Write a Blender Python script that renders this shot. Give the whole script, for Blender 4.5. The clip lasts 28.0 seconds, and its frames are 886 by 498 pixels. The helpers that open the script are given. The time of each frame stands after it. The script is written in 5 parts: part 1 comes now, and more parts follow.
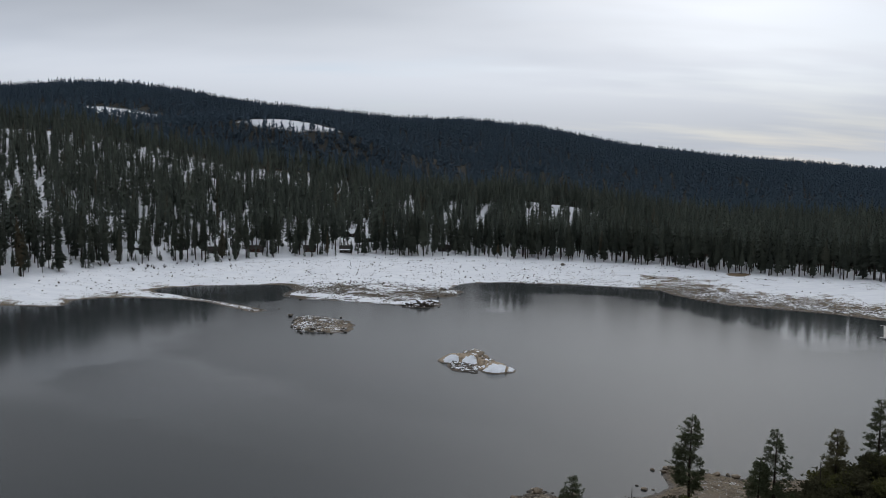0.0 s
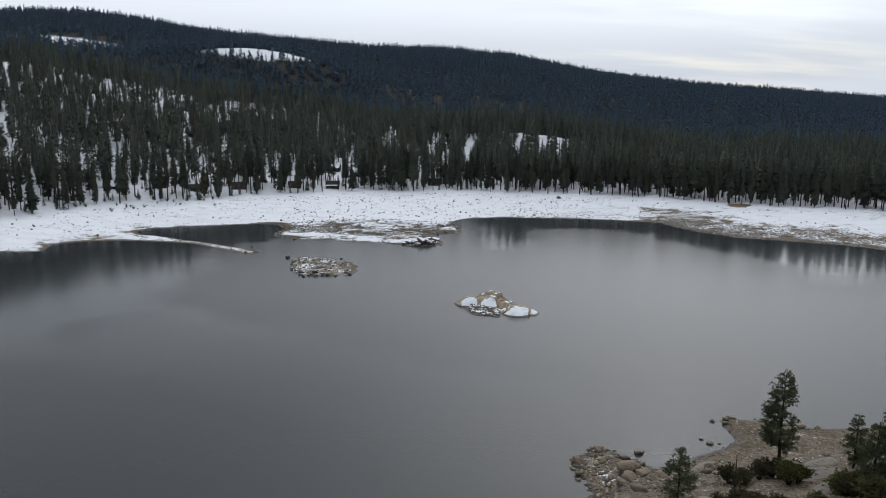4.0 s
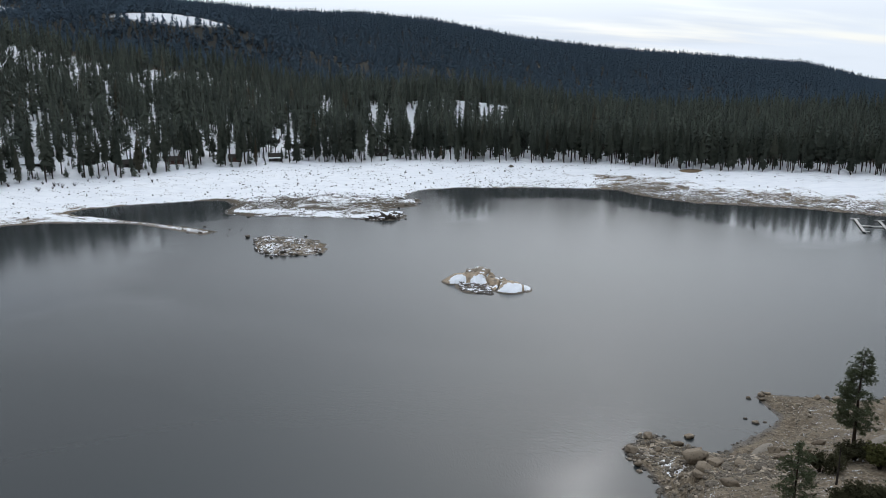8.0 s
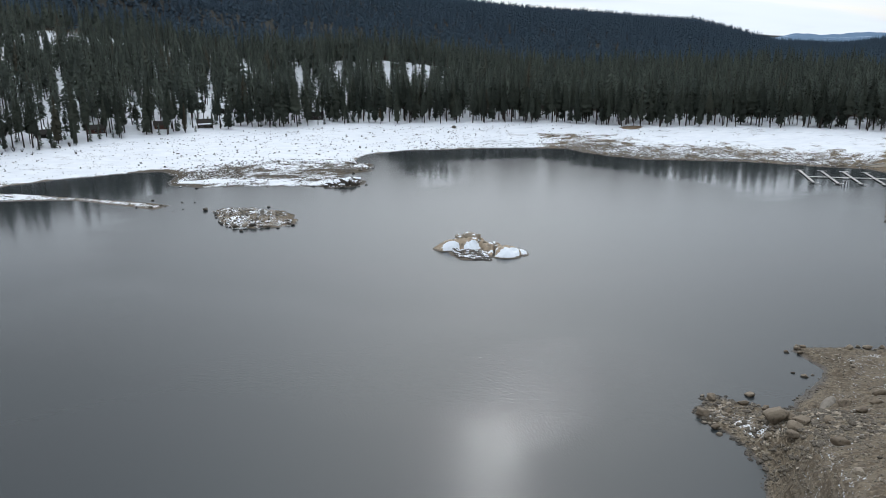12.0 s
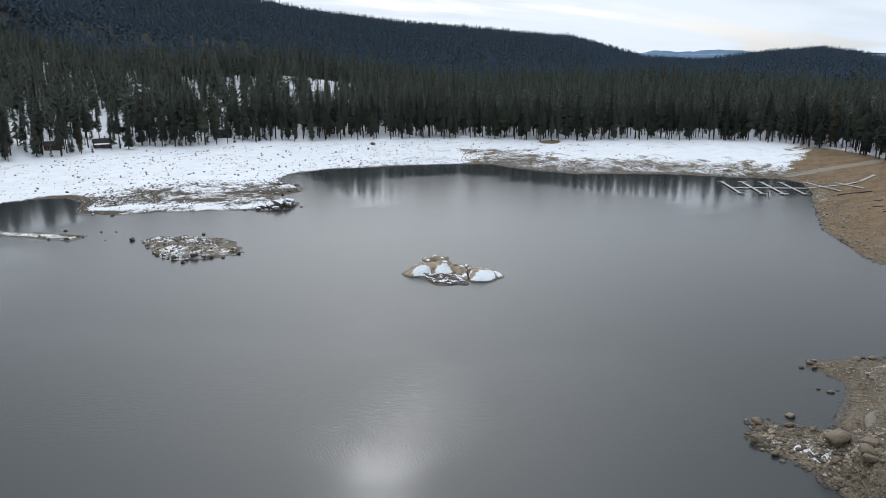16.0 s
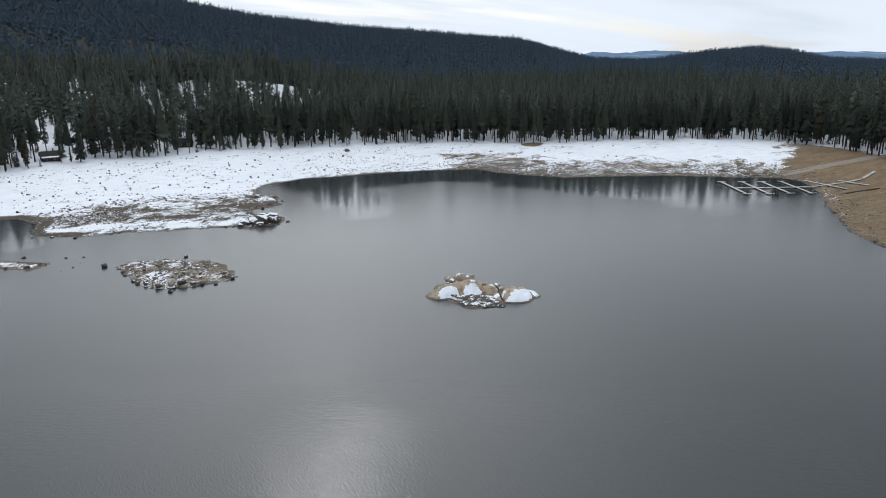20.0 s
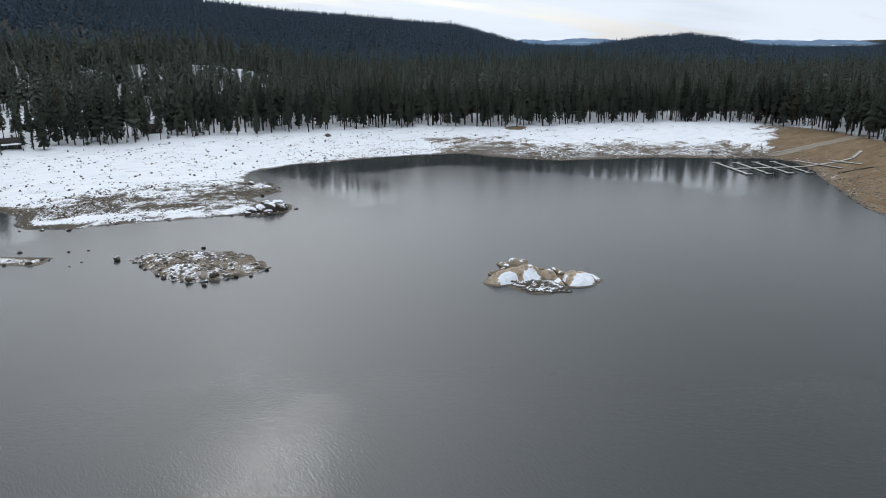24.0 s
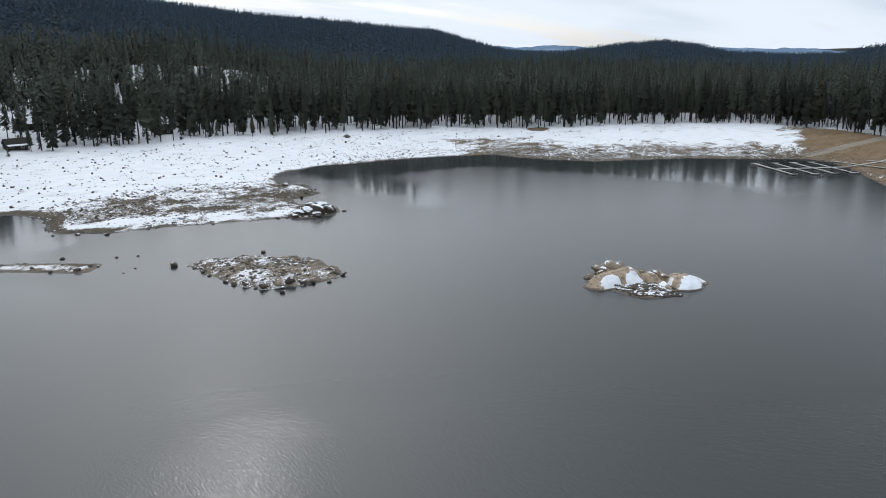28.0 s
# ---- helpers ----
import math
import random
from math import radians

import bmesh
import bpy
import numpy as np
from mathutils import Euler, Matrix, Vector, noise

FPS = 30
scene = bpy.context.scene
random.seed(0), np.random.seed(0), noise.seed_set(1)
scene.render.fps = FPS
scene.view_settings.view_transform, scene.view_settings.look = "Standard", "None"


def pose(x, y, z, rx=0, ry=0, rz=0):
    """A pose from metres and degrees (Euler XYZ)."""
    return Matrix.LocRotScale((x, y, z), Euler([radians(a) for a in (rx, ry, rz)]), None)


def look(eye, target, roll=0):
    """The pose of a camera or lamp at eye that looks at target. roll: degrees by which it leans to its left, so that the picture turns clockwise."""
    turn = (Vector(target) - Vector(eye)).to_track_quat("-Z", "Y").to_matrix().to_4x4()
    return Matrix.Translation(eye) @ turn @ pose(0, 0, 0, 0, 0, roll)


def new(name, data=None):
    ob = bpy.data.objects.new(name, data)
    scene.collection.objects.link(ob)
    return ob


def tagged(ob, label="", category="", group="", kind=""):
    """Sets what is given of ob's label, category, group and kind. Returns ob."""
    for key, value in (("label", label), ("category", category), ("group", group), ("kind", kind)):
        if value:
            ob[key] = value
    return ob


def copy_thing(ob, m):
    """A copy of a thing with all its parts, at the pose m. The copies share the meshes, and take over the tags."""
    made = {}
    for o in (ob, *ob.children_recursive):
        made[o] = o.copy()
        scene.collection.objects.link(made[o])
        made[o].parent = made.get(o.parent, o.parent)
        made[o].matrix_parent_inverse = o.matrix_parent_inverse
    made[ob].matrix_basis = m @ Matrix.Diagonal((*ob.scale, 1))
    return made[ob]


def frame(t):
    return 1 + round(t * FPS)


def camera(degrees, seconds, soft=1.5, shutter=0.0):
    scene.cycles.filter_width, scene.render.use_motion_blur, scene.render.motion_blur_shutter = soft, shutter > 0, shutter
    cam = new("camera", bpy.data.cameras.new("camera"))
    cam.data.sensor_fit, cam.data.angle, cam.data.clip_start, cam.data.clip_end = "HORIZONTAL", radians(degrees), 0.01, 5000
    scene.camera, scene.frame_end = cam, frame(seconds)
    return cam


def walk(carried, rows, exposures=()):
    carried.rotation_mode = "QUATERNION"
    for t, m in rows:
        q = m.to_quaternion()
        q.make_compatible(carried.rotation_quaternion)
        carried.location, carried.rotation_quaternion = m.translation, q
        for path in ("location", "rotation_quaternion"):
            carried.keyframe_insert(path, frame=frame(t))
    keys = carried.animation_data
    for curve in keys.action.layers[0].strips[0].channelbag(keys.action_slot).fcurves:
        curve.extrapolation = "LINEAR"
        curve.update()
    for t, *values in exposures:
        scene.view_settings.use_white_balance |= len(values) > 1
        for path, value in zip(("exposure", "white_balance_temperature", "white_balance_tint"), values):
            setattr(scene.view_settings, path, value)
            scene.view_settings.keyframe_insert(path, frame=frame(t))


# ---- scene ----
# Lens and path: seconds, place in metres, heading east of north, pitch, roll in degrees.
cam = camera(61.28, 28.0, soft=0.9)
PATH = [
    (0.0, -0.00, -0.00, 60.00, 0.000, -5.688, 0.811),
    (0.5, -1.65, 1.93, 60.13, 0.334, -5.694, 0.732),
    (1.0, -3.34, 3.86, 60.19, 1.015, -5.697, 0.649),
    (1.5, -5.13, 5.84, 60.04, 1.389, -5.662, 0.548),
    (2.0, -6.97, 7.77, 59.90, 1.765, -6.689, 0.459),
    (2.5, -8.85, 9.52, 60.03, 2.062, -8.006, 0.427),
    (3.0, -10.74, 11.24, 60.19, 2.100, -8.796, 0.398),
    (3.5, -12.55, 13.09, 60.20, 2.316, -9.630, 0.312),
    (4.0, -14.45, 14.95, 60.13, 2.484, -10.915, 0.239),
    (4.5, -16.56, 16.76, 59.97, 2.654, -12.139, 0.239),
    (6.5, -25.75, 23.42, 60.19, 4.014, -11.632, -0.011),
    (7.0, -28.17, 24.95, 60.21, 5.739, -12.262, 0.051),
    (7.5, -30.56, 26.63, 60.12, 7.179, -12.722, -0.015),
    (8.0, -33.07, 28.29, 60.01, 8.775, -13.314, -0.106),
    (8.5, -35.91, 29.77, 59.97, 11.020, -14.015, -0.094),
    (9.0, -38.87, 31.23, 59.96, 12.225, -14.253, -0.088),
    (9.5, -41.79, 32.82, 60.00, 13.061, -14.736, -0.182),
    (10.0, -44.71, 34.47, 60.01, 13.516, -15.074, -0.299),
    (10.5, -47.65, 36.19, 59.90, 13.814, -16.177, -0.392),
    (11.0, -50.60, 37.92, 59.78, 14.254, -16.215, -0.465),
    (11.5, -53.62, 39.51, 59.77, 15.407, -16.253, -0.499),
    (13.5, -65.37, 46.17, 60.07, 20.428, -16.164, -0.361),
    (14.0, -67.91, 48.53, 59.98, 22.351, -15.940, -0.267),
    (14.5, -70.29, 51.12, 59.83, 23.620, -15.718, -0.155),
    (15.0, -72.42, 53.93, 59.73, 24.487, -15.531, -0.074),
    (15.5, -74.30, 56.96, 59.72, 25.233, -15.394, -0.037),
    (16.0, -75.87, 60.20, 59.69, 26.065, -15.274, -0.037),
    (16.5, -76.95, 63.66, 59.52, 26.766, -15.148, -0.098),
    (17.0, -77.83, 67.27, 59.29, 27.251, -15.025, -0.174),
    (17.5, -78.73, 71.01, 59.11, 27.719, -14.917, -0.207),
    (18.0, -79.60, 74.83, 58.92, 28.134, -14.839, -0.226),
    (18.5, -80.55, 78.60, 58.67, 28.537, -14.831, -0.279),
    (19.0, -81.50, 82.32, 58.32, 29.180, -14.936, -0.411),
    (19.5, -82.53, 85.99, 57.91, 29.863, -14.920, -0.575),
    (20.0, -83.94, 89.41, 57.53, 30.519, -15.013, -0.680),
    (20.5, -85.93, 92.47, 57.24, 31.228, -15.154, -0.672),
    (21.0, -88.31, 95.29, 56.97, 32.045, -15.336, -0.605),
    (21.5, -90.76, 98.13, 56.67, 33.045, -15.464, -0.538),
    (23.5, -100.98, 109.96, 54.94, 35.571, -15.858, -0.370),
    (24.0, -103.90, 112.87, 54.57, 36.065, -15.954, -0.422),
    (24.5, -106.93, 115.79, 54.21, 36.547, -16.037, -0.503),
    (25.0, -109.68, 118.82, 53.80, 36.919, -16.005, -0.545),
    (25.5, -112.04, 122.02, 53.31, 37.221, -15.947, -0.514),
    (26.0, -114.14, 125.34, 52.77, 37.511, -15.859, -0.443),
    (26.5, -115.88, 128.70, 52.21, 37.760, -15.764, -0.365),
    (27.0, -117.14, 132.10, 51.63, 38.000, -15.675, -0.285),
    (27.5, -118.04, 135.55, 51.02, 38.260, -15.554, -0.197),
    (28.0, -118.95, 139.00, 50.42, 38.601, -15.458, -0.109),
]


def aim(x, y, z, heading, pitch, roll):
    h, p = radians(heading), radians(pitch)
    way = Vector((math.sin(h) * math.cos(p), math.cos(h) * math.cos(p), math.sin(p)))
    eye = Vector((x, y, z))
    return look(eye, eye + way * 100, roll)


walk(cam, [(row[0], aim(*row[1:])) for row in PATH], [(0.0, -0.55, 6220, 11), (2.0, -0.53, 6220, 11), (4.5, -0.15, 6150, 10), (8.0, 0.02, 6060, 9), (11.0, 0.18, 6020, 8), (20.0, 0.07, 6080, 9), (28.0, 0.09, 6080, 9)])

# ---- daylight: thin overcast, the sun behind cloud ahead of the camera ----
SUN_HEADING, SUN_HEIGHT = 20.4, 33.0
sun_data = bpy.data.lights.new("sun", "SUN")
sun_data.energy, sun_data.angle, sun_data.color = 0.5, radians(125), (1.0, 0.96, 0.9)
sun = new("sun", sun_data)
sun_way = Vector((math.sin(radians(SUN_HEADING)) * math.cos(radians(SUN_HEIGHT)), math.cos(radians(SUN_HEADING)) * math.cos(radians(SUN_HEIGHT)), math.sin(radians(SUN_HEIGHT))))
sun.matrix_world = look(sun_way * 300, (0, 0, 0))


class Nodes:
    """A short way to write node trees."""

    def __init__(self, tree):
        self.tree = tree
        tree.nodes.clear()

    def add(self, kind, **fields):
        node = self.tree.nodes.new(kind)
        for key, value in fields.items():
            if key in ("operation", "blend_type", "data_type", "attribute_name", "sky_type", "noise_dimensions", "feature", "interpolation_type", "vector_type"):
                setattr(node, key, value)
            else:
                self.put(node.inputs[key.replace("_", " ")], value)
        return node

    def put(self, socket, value):
        if isinstance(value, bpy.types.NodeSocket):
            self.tree.links.new(value, socket)
        elif isinstance(value, bpy.types.Node):
            self.tree.links.new(value.outputs[0], socket)
        elif isinstance(value, tuple) and len(value) == 3 and socket.type == "RGBA":
            socket.default_value = (*value, 1)
        else:
            socket.default_value = value

    def maths(self, op, a, b=0.0, c=0.0):
        node = self.tree.nodes.new("ShaderNodeMath")
        node.operation = op
        for k, value in enumerate((a, b, c)):
            self.put(node.inputs[k], value)
        return node.outputs[0]

    def mix(self, factor, a, b):
        node = self.tree.nodes.new("ShaderNodeMix")
        node.data_type = "RGBA"
        self.put(node.inputs[0], factor)
        self.put(node.inputs[6], a)
        self.put(node.inputs[7], b)
        return node.outputs[2]

    def noise(self, vector, scale, detail=3.0, rough=0.55):
        node = self.tree.nodes.new("ShaderNodeTexNoise")
        self.put(node.inputs["Vector"], vector)
        node.inputs["Scale"].default_value, node.inputs["Detail"].default_value, node.inputs["Roughness"].default_value = scale, detail, rough
        return node.outputs["Fac"]

    def span(self, value, low, high):
        node = self.tree.nodes.new("ShaderNodeMapRange")
        node.interpolation_type = "SMOOTHSTEP"
        self.put(node.inputs["Value"], value)
        self.put(node.inputs["From Min"], low)
        self.put(node.inputs["From Max"], high)
        return node.outputs["Result"]

    def stretch(self, vector, scale, turn=0.0):
        node = self.tree.nodes.new("ShaderNodeMapping")
        self.put(node.inputs["Vector"], vector)
        node.inputs["Scale"].default_value = scale
        node.inputs["Rotation"].default_value = (0, 0, turn)
        return node.outputs["Vector"]


world = bpy.data.worlds.new("sky")
scene.world = world
world.use_nodes = True
w = Nodes(world.node_tree)
sky = w.add("ShaderNodeTexSky", sky_type="NISHITA")
sky.sun_disc, sky.sun_elevation, sky.sun_rotation = False, radians(SUN_HEIGHT), radians(SUN_HEADING)
way = w.add("ShaderNodeTexCoord").outputs["Generated"]
split = w.add("ShaderNodeSeparateXYZ", Vector=way)
up = w.maths("ADD", w.maths("ABSOLUTE", split.outputs["Z"]), 0.16)
flat = w.add("ShaderNodeCombineXYZ", X=w.maths("DIVIDE", split.outputs["X"], up), Y=w.maths("DIVIDE", split.outputs["Y"], up), Z=0.0)
soft_cloud = w.noise(w.stretch(flat.outputs[0], (0.45, 0.85, 1), 0.35), 0.8, 4.0, 0.48)
wisps = w.noise(w.stretch(flat.outputs[0], (0.35, 1.1, 1), -0.25), 1.2, 4.0, 0.5)
thick = w.span(soft_cloud, 0.24, 0.54)
cloud = w.mix(thick, (0.58, 0.62, 0.68), (0.765, 0.80, 0.845))
veil = w.maths("MULTIPLY", w.span(wisps, 0.50, 0.66), 0.55)
sky_dim = w.add("ShaderNodeVectorMath", operation="SCALE", Vector=sky)
w.put(sky_dim.inputs["Scale"], 0.10)
blue = w.mix(0.45, sky_dim.outputs[0], (0.50, 0.60, 0.72))
# thin cloud is paler along the horizon, round the hidden sun and overhead
toward = w.add("ShaderNodeVectorMath", operation="DOT_PRODUCT", Vector=way)
w.put(toward.inputs[1], tuple(sun_way))
apart = w.maths("ARCCOSINE", toward.outputs["Value"])
halo = w.maths("EXPONENT", w.maths("MULTIPLY", w.maths("POWER", w.maths("DIVIDE", apart, radians(21)), 2.0), -1.0))
core = w.maths("EXPONENT", w.maths("MULTIPLY", w.maths("POWER", w.maths("DIVIDE", apart, radians(1.1)), 2.0), -1.0))
rise_ = w.maths("MAXIMUM", split.outputs["Z"], 0.0)
low_band = w.span(rise_, 0.26, 0.07)
dome_ = w.maths("ADD", w.maths("MULTIPLY", w.span(rise_, 0.45, 0.95), 1.3), 0.44)
glow_ = w.maths("ADD", w.maths("MULTIPLY", core, 70.0), w.maths("MULTIPLY", halo, 2.3))
veil_band = w.maths("MULTIPLY", w.span(rise_, 0.06, 0.14), w.span(rise_, 0.34, 0.20))
gain = w.maths("ADD", w.maths("ADD", w.maths("MULTIPLY", low_band, 0.60), w.maths("MULTIPLY", veil_band, 0.42)), w.maths("ADD", dome_, w.maths("MULTIPLY", glow_, w.maths("SUBTRACT", 1.0, w.maths("MULTIPLY", low_band, 0.8)))))
lit = w.add("ShaderNodeVectorMath", operation="SCALE", Vector=w.mix(w.maths("MULTIPLY", halo, 0.85), w.mix(veil, cloud, blue), (0.825, 0.79, 0.735)))
w.put(lit.inputs["Scale"], gain)
shade = w.add("ShaderNodeBackground", Color=lit.outputs[0], Strength=1.0)
w.tree.links.new(shade.outputs[0], w.add("ShaderNodeOutputWorld").inputs["Surface"])


# ---- materials ----
def material(name):
    m = bpy.data.materials.new(name)
    m.use_nodes = True
    n = Nodes(m.node_tree)
    return m, n


def finish(n, color, rough=0.8, bump=None, depth=0.05, metal=0.0, spec=0.5, ior=None):
    shader = n.add("ShaderNodeBsdfPrincipled", Roughness=rough, Metallic=metal)
    n.put(shader.inputs["Base Color"], color)
    n.put(shader.inputs["Specular IOR Level"], spec)
    if ior:
        shader.inputs["IOR"].default_value = ior
    if bump is not None:
        b = n.add("ShaderNodeBump", Height=bump, Distance=depth)
        b.inputs["Strength"].default_value = 1.0
        n.put(shader.inputs["Normal"], b.outputs[0])
    n.tree.links.new(shader.outputs[0], n.add("ShaderNodeOutputMaterial").inputs["Surface"])


def place_of(n):
    return n.add("ShaderNodeNewGeometry").outputs["Position"]


def ground_material(name="snow_and_gravel", streaks=1.6):
    m, n = material(name)
    p = place_of(n)
    cover = n.add("ShaderNodeAttribute", attribute_name="snow").outputs["Fac"]
    dry = n.add("ShaderNodeAttribute", attribute_name="dry").outputs["Fac"]
    litter = n.add("ShaderNodeAttribute", attribute_name="litter").outputs["Fac"]
    sand = n.add("ShaderNodeAttribute", attribute_name="sand").outputs["Fac"]
    fine = n.noise(p, 1.5, 6.0, 0.68)
    micro = n.noise(p, 6.5, 4.0, 0.65)
    broad = n.noise(n.stretch(p, (0.10, 0.26, 0.3), 0.5), 1.0, 4.0, 0.6)
    lines = n.noise(n.stretch(p, (0.34, 0.42, 4.2), 0.35), 1.0, 5.0, 0.70)
    grit = n.noise(p, 1.9, 6.0, 0.72)
    pits = n.noise(n.stretch(p, (1, 1, 1), 1.0), 1.1, 6.0, 0.74)
    soil = n.mix(n.span(broad, 0.35, 0.65), (0.150, 0.118, 0.082), (0.205, 0.165, 0.118))
    soil = n.mix(n.span(grit, 0.51, 0.58), soil, (0.31, 0.258, 0.192))
    soil = n.mix(n.maths("MULTIPLY", n.span(pits, 0.52, 0.61), 0.9), soil, (0.060, 0.047, 0.034))
    soil = n.mix(n.maths("MULTIPLY", n.span(micro, 0.55, 0.64), 0.7), soil, (0.085, 0.068, 0.05))
    soil = n.mix(n.maths("MULTIPLY", n.span(lines, 0.54, 0.62), 0.8), soil, (0.050, 0.040, 0.030))
    tan = n.mix(n.span(broad, 0.3, 0.7), (0.19, 0.134, 0.082), (0.265, 0.195, 0.128))
    tan = n.mix(n.span(fine, 0.54, 0.68), tan, (0.16, 0.115, 0.074))
    tan = n.mix(n.maths("MULTIPLY", n.span(micro, 0.52, 0.66), 0.6), tan, (0.12, 0.088, 0.06))
    tan = n.mix(n.maths("MULTIPLY", n.span(lines, 0.54, 0.64), 0.6), tan, (0.105, 0.08, 0.052))
    level = n.noise(n.stretch(p, (0.05, 0.05, 2.2)), 1.0, 4.0, 0.6)
    silt = n.mix(n.span(level, 0.40, 0.60), (0.100, 0.082, 0.062), (0.205, 0.172, 0.132))
    silt = n.mix(n.maths("MULTIPLY", n.span(grit, 0.53, 0.66), 0.55), silt, (0.085, 0.070, 0.054))
    soil = n.mix(n.maths("MULTIPLY", n.maths("MULTIPLY", sand, n.span(fine, 0.60, 0.40)), 0.85), soil, silt)
    soil = n.mix(dry, soil, tan)
    soil = n.mix(litter, soil, n.mix(fine, (0.046, 0.044, 0.038), (0.080, 0.077, 0.068)))
    high = n.add("ShaderNodeSeparateXYZ", Vector=p).outputs["Z"]
    wet = n.span(high, 0.22, 0.03)
    soil = n.mix(n.maths("MULTIPLY", wet, 0.65), soil, (0.035, 0.03, 0.026))
    drift = n.mix(n.span(broad, 0.3, 0.7), (0.78, 0.79, 0.81), (0.86, 0.865, 0.875))
    centred = [n.maths("MULTIPLY", n.maths("SUBTRACT", q, 0.5), k) for q, k in ((fine, 1.4), (micro, 1.8), (lines, streaks), (broad, 0.4))]
    sum_ = n.maths("ADD", n.maths("ADD", cover, n.maths("ADD", centred[0], centred[1])), n.maths("ADD", centred[2], centred[3]))
    mask = n.span(sum_, 0.45, 0.55)
    rough = n.maths("ADD", 0.9, n.maths("MULTIPLY", wet, -0.4))
    finish(n, n.mix(mask, soil, drift), rough, n.maths("ADD", fine, n.maths("MULTIPLY", grit, 0.5)), 0.25, spec=n.maths("MULTIPLY", wet, 0.3))
    return m


def water_material():
    m, n = material("lake_water")
    p = place_of(n)
    patch = n.noise(n.stretch(p, (0.010, 0.020, 0.1), 0.35), 1.0, 4.0, 0.55)
    gust = n.noise(n.stretch(p, (0.022, 0.034, 0.1), -0.3), 1.0, 3.0, 0.6)
    ripple = n.noise(n.stretch(p, (0.30, 0.62, 1), 0.6), 1.0, 3.0, 0.55)
    small = n.noise(n.stretch(p, (2.7, 1.15, 1), 0.2), 1.0, 2.0, 0.62)
    sheltered = n.add("ShaderNodeAttribute", attribute_name="calm").outputs["Fac"]
    calm = n.span(n.maths("ADD", sheltered, n.maths("MULTIPLY", n.maths("SUBTRACT", patch, 0.5), 1.3)), 0.34, 0.70)
    stir = n.maths("SUBTRACT", 1.0, n.maths("MULTIPLY", calm, 0.85))
    breeze = n.add("ShaderNodeAttribute", attribute_name="breeze").outputs["Fac"]
    blown = n.span(n.maths("ADD", breeze, n.maths("MULTIPLY", n.maths("SUBTRACT", gust, 0.5), 1.6)), 0.10, 0.95)
    height = n.maths("ADD", n.maths("MULTIPLY", n.maths("MULTIPLY", ripple, 0.010), stir), n.maths("MULTIPLY", small, n.maths("ADD", 0.002, n.maths("MULTIPLY", blown, 0.055))))
    rough = n.maths("ADD", n.maths("SUBTRACT", 0.10, n.maths("MULTIPLY", blown, 0.045)), n.maths("MULTIPLY", stir, n.maths("SUBTRACT", 0.135, n.maths("MULTIPLY", blown, 0.125))))
    finish(n, n.mix(gust, (0.034, 0.036, 0.038), (0.030, 0.037, 0.037)), rough, height, 1.0, ior=1.38)
    return m


def foliage_material(name, dark, light, warm=0.0, soft=True, thin=0.3):
    """Needles or leaves; soft ones are lit as the rounded mass of their crown."""
    m, n = material(name)
    p = place_of(n)
    own = n.add("ShaderNodeObjectInfo").outputs["Random"]
    island = n.add("ShaderNodeNewGeometry").outputs["Random Per Island"]
    tree = n.add("ShaderNodeAttribute", attribute_name="tone").outputs["Fac"]
    tone = n.maths("FRACT", n.maths("ADD", own, tree))
    mixed = n.maths("ADD", n.maths("MULTIPLY", tone, 0.72), n.maths("MULTIPLY", island, 0.28))
    color = n.mix(n.maths("POWER", mixed, 1.4), dark, light)
    grain = n.noise(p, 1.3, 3.0, 0.6)
    color = n.mix(n.maths("MULTIPLY", n.span(grain, 0.45, 0.80), 0.5), color, tuple(c * 1.25 for c in light))
    if warm:
        color = n.mix(n.maths("MULTIPLY", n.span(tone, 0.955, 1.0), warm), color, (0.11, 0.062, 0.032))
    lit = n.add("ShaderNodeBsdfDiffuse", Color=color, Roughness=0.6)
    back = n.add("ShaderNodeBsdfTranslucent", Color=color)
    if soft:
        puff = n.add("ShaderNodeVectorTransform", vector_type="NORMAL", Vector=n.add("ShaderNodeAttribute", attribute_name="puff").outputs["Vector"])
        puff.convert_from, puff.convert_to = "OBJECT", "WORLD"
        n.put(lit.inputs["Normal"], puff)
        n.put(back.inputs["Normal"], puff)
    both = n.add("ShaderNodeMixShader", Fac=thin)
    n.put(both.inputs[1], lit)
    n.put(both.inputs[2], back)
    n.tree.links.new(both.outputs[0], n.add("ShaderNodeOutputMaterial").inputs["Surface"])
    return m


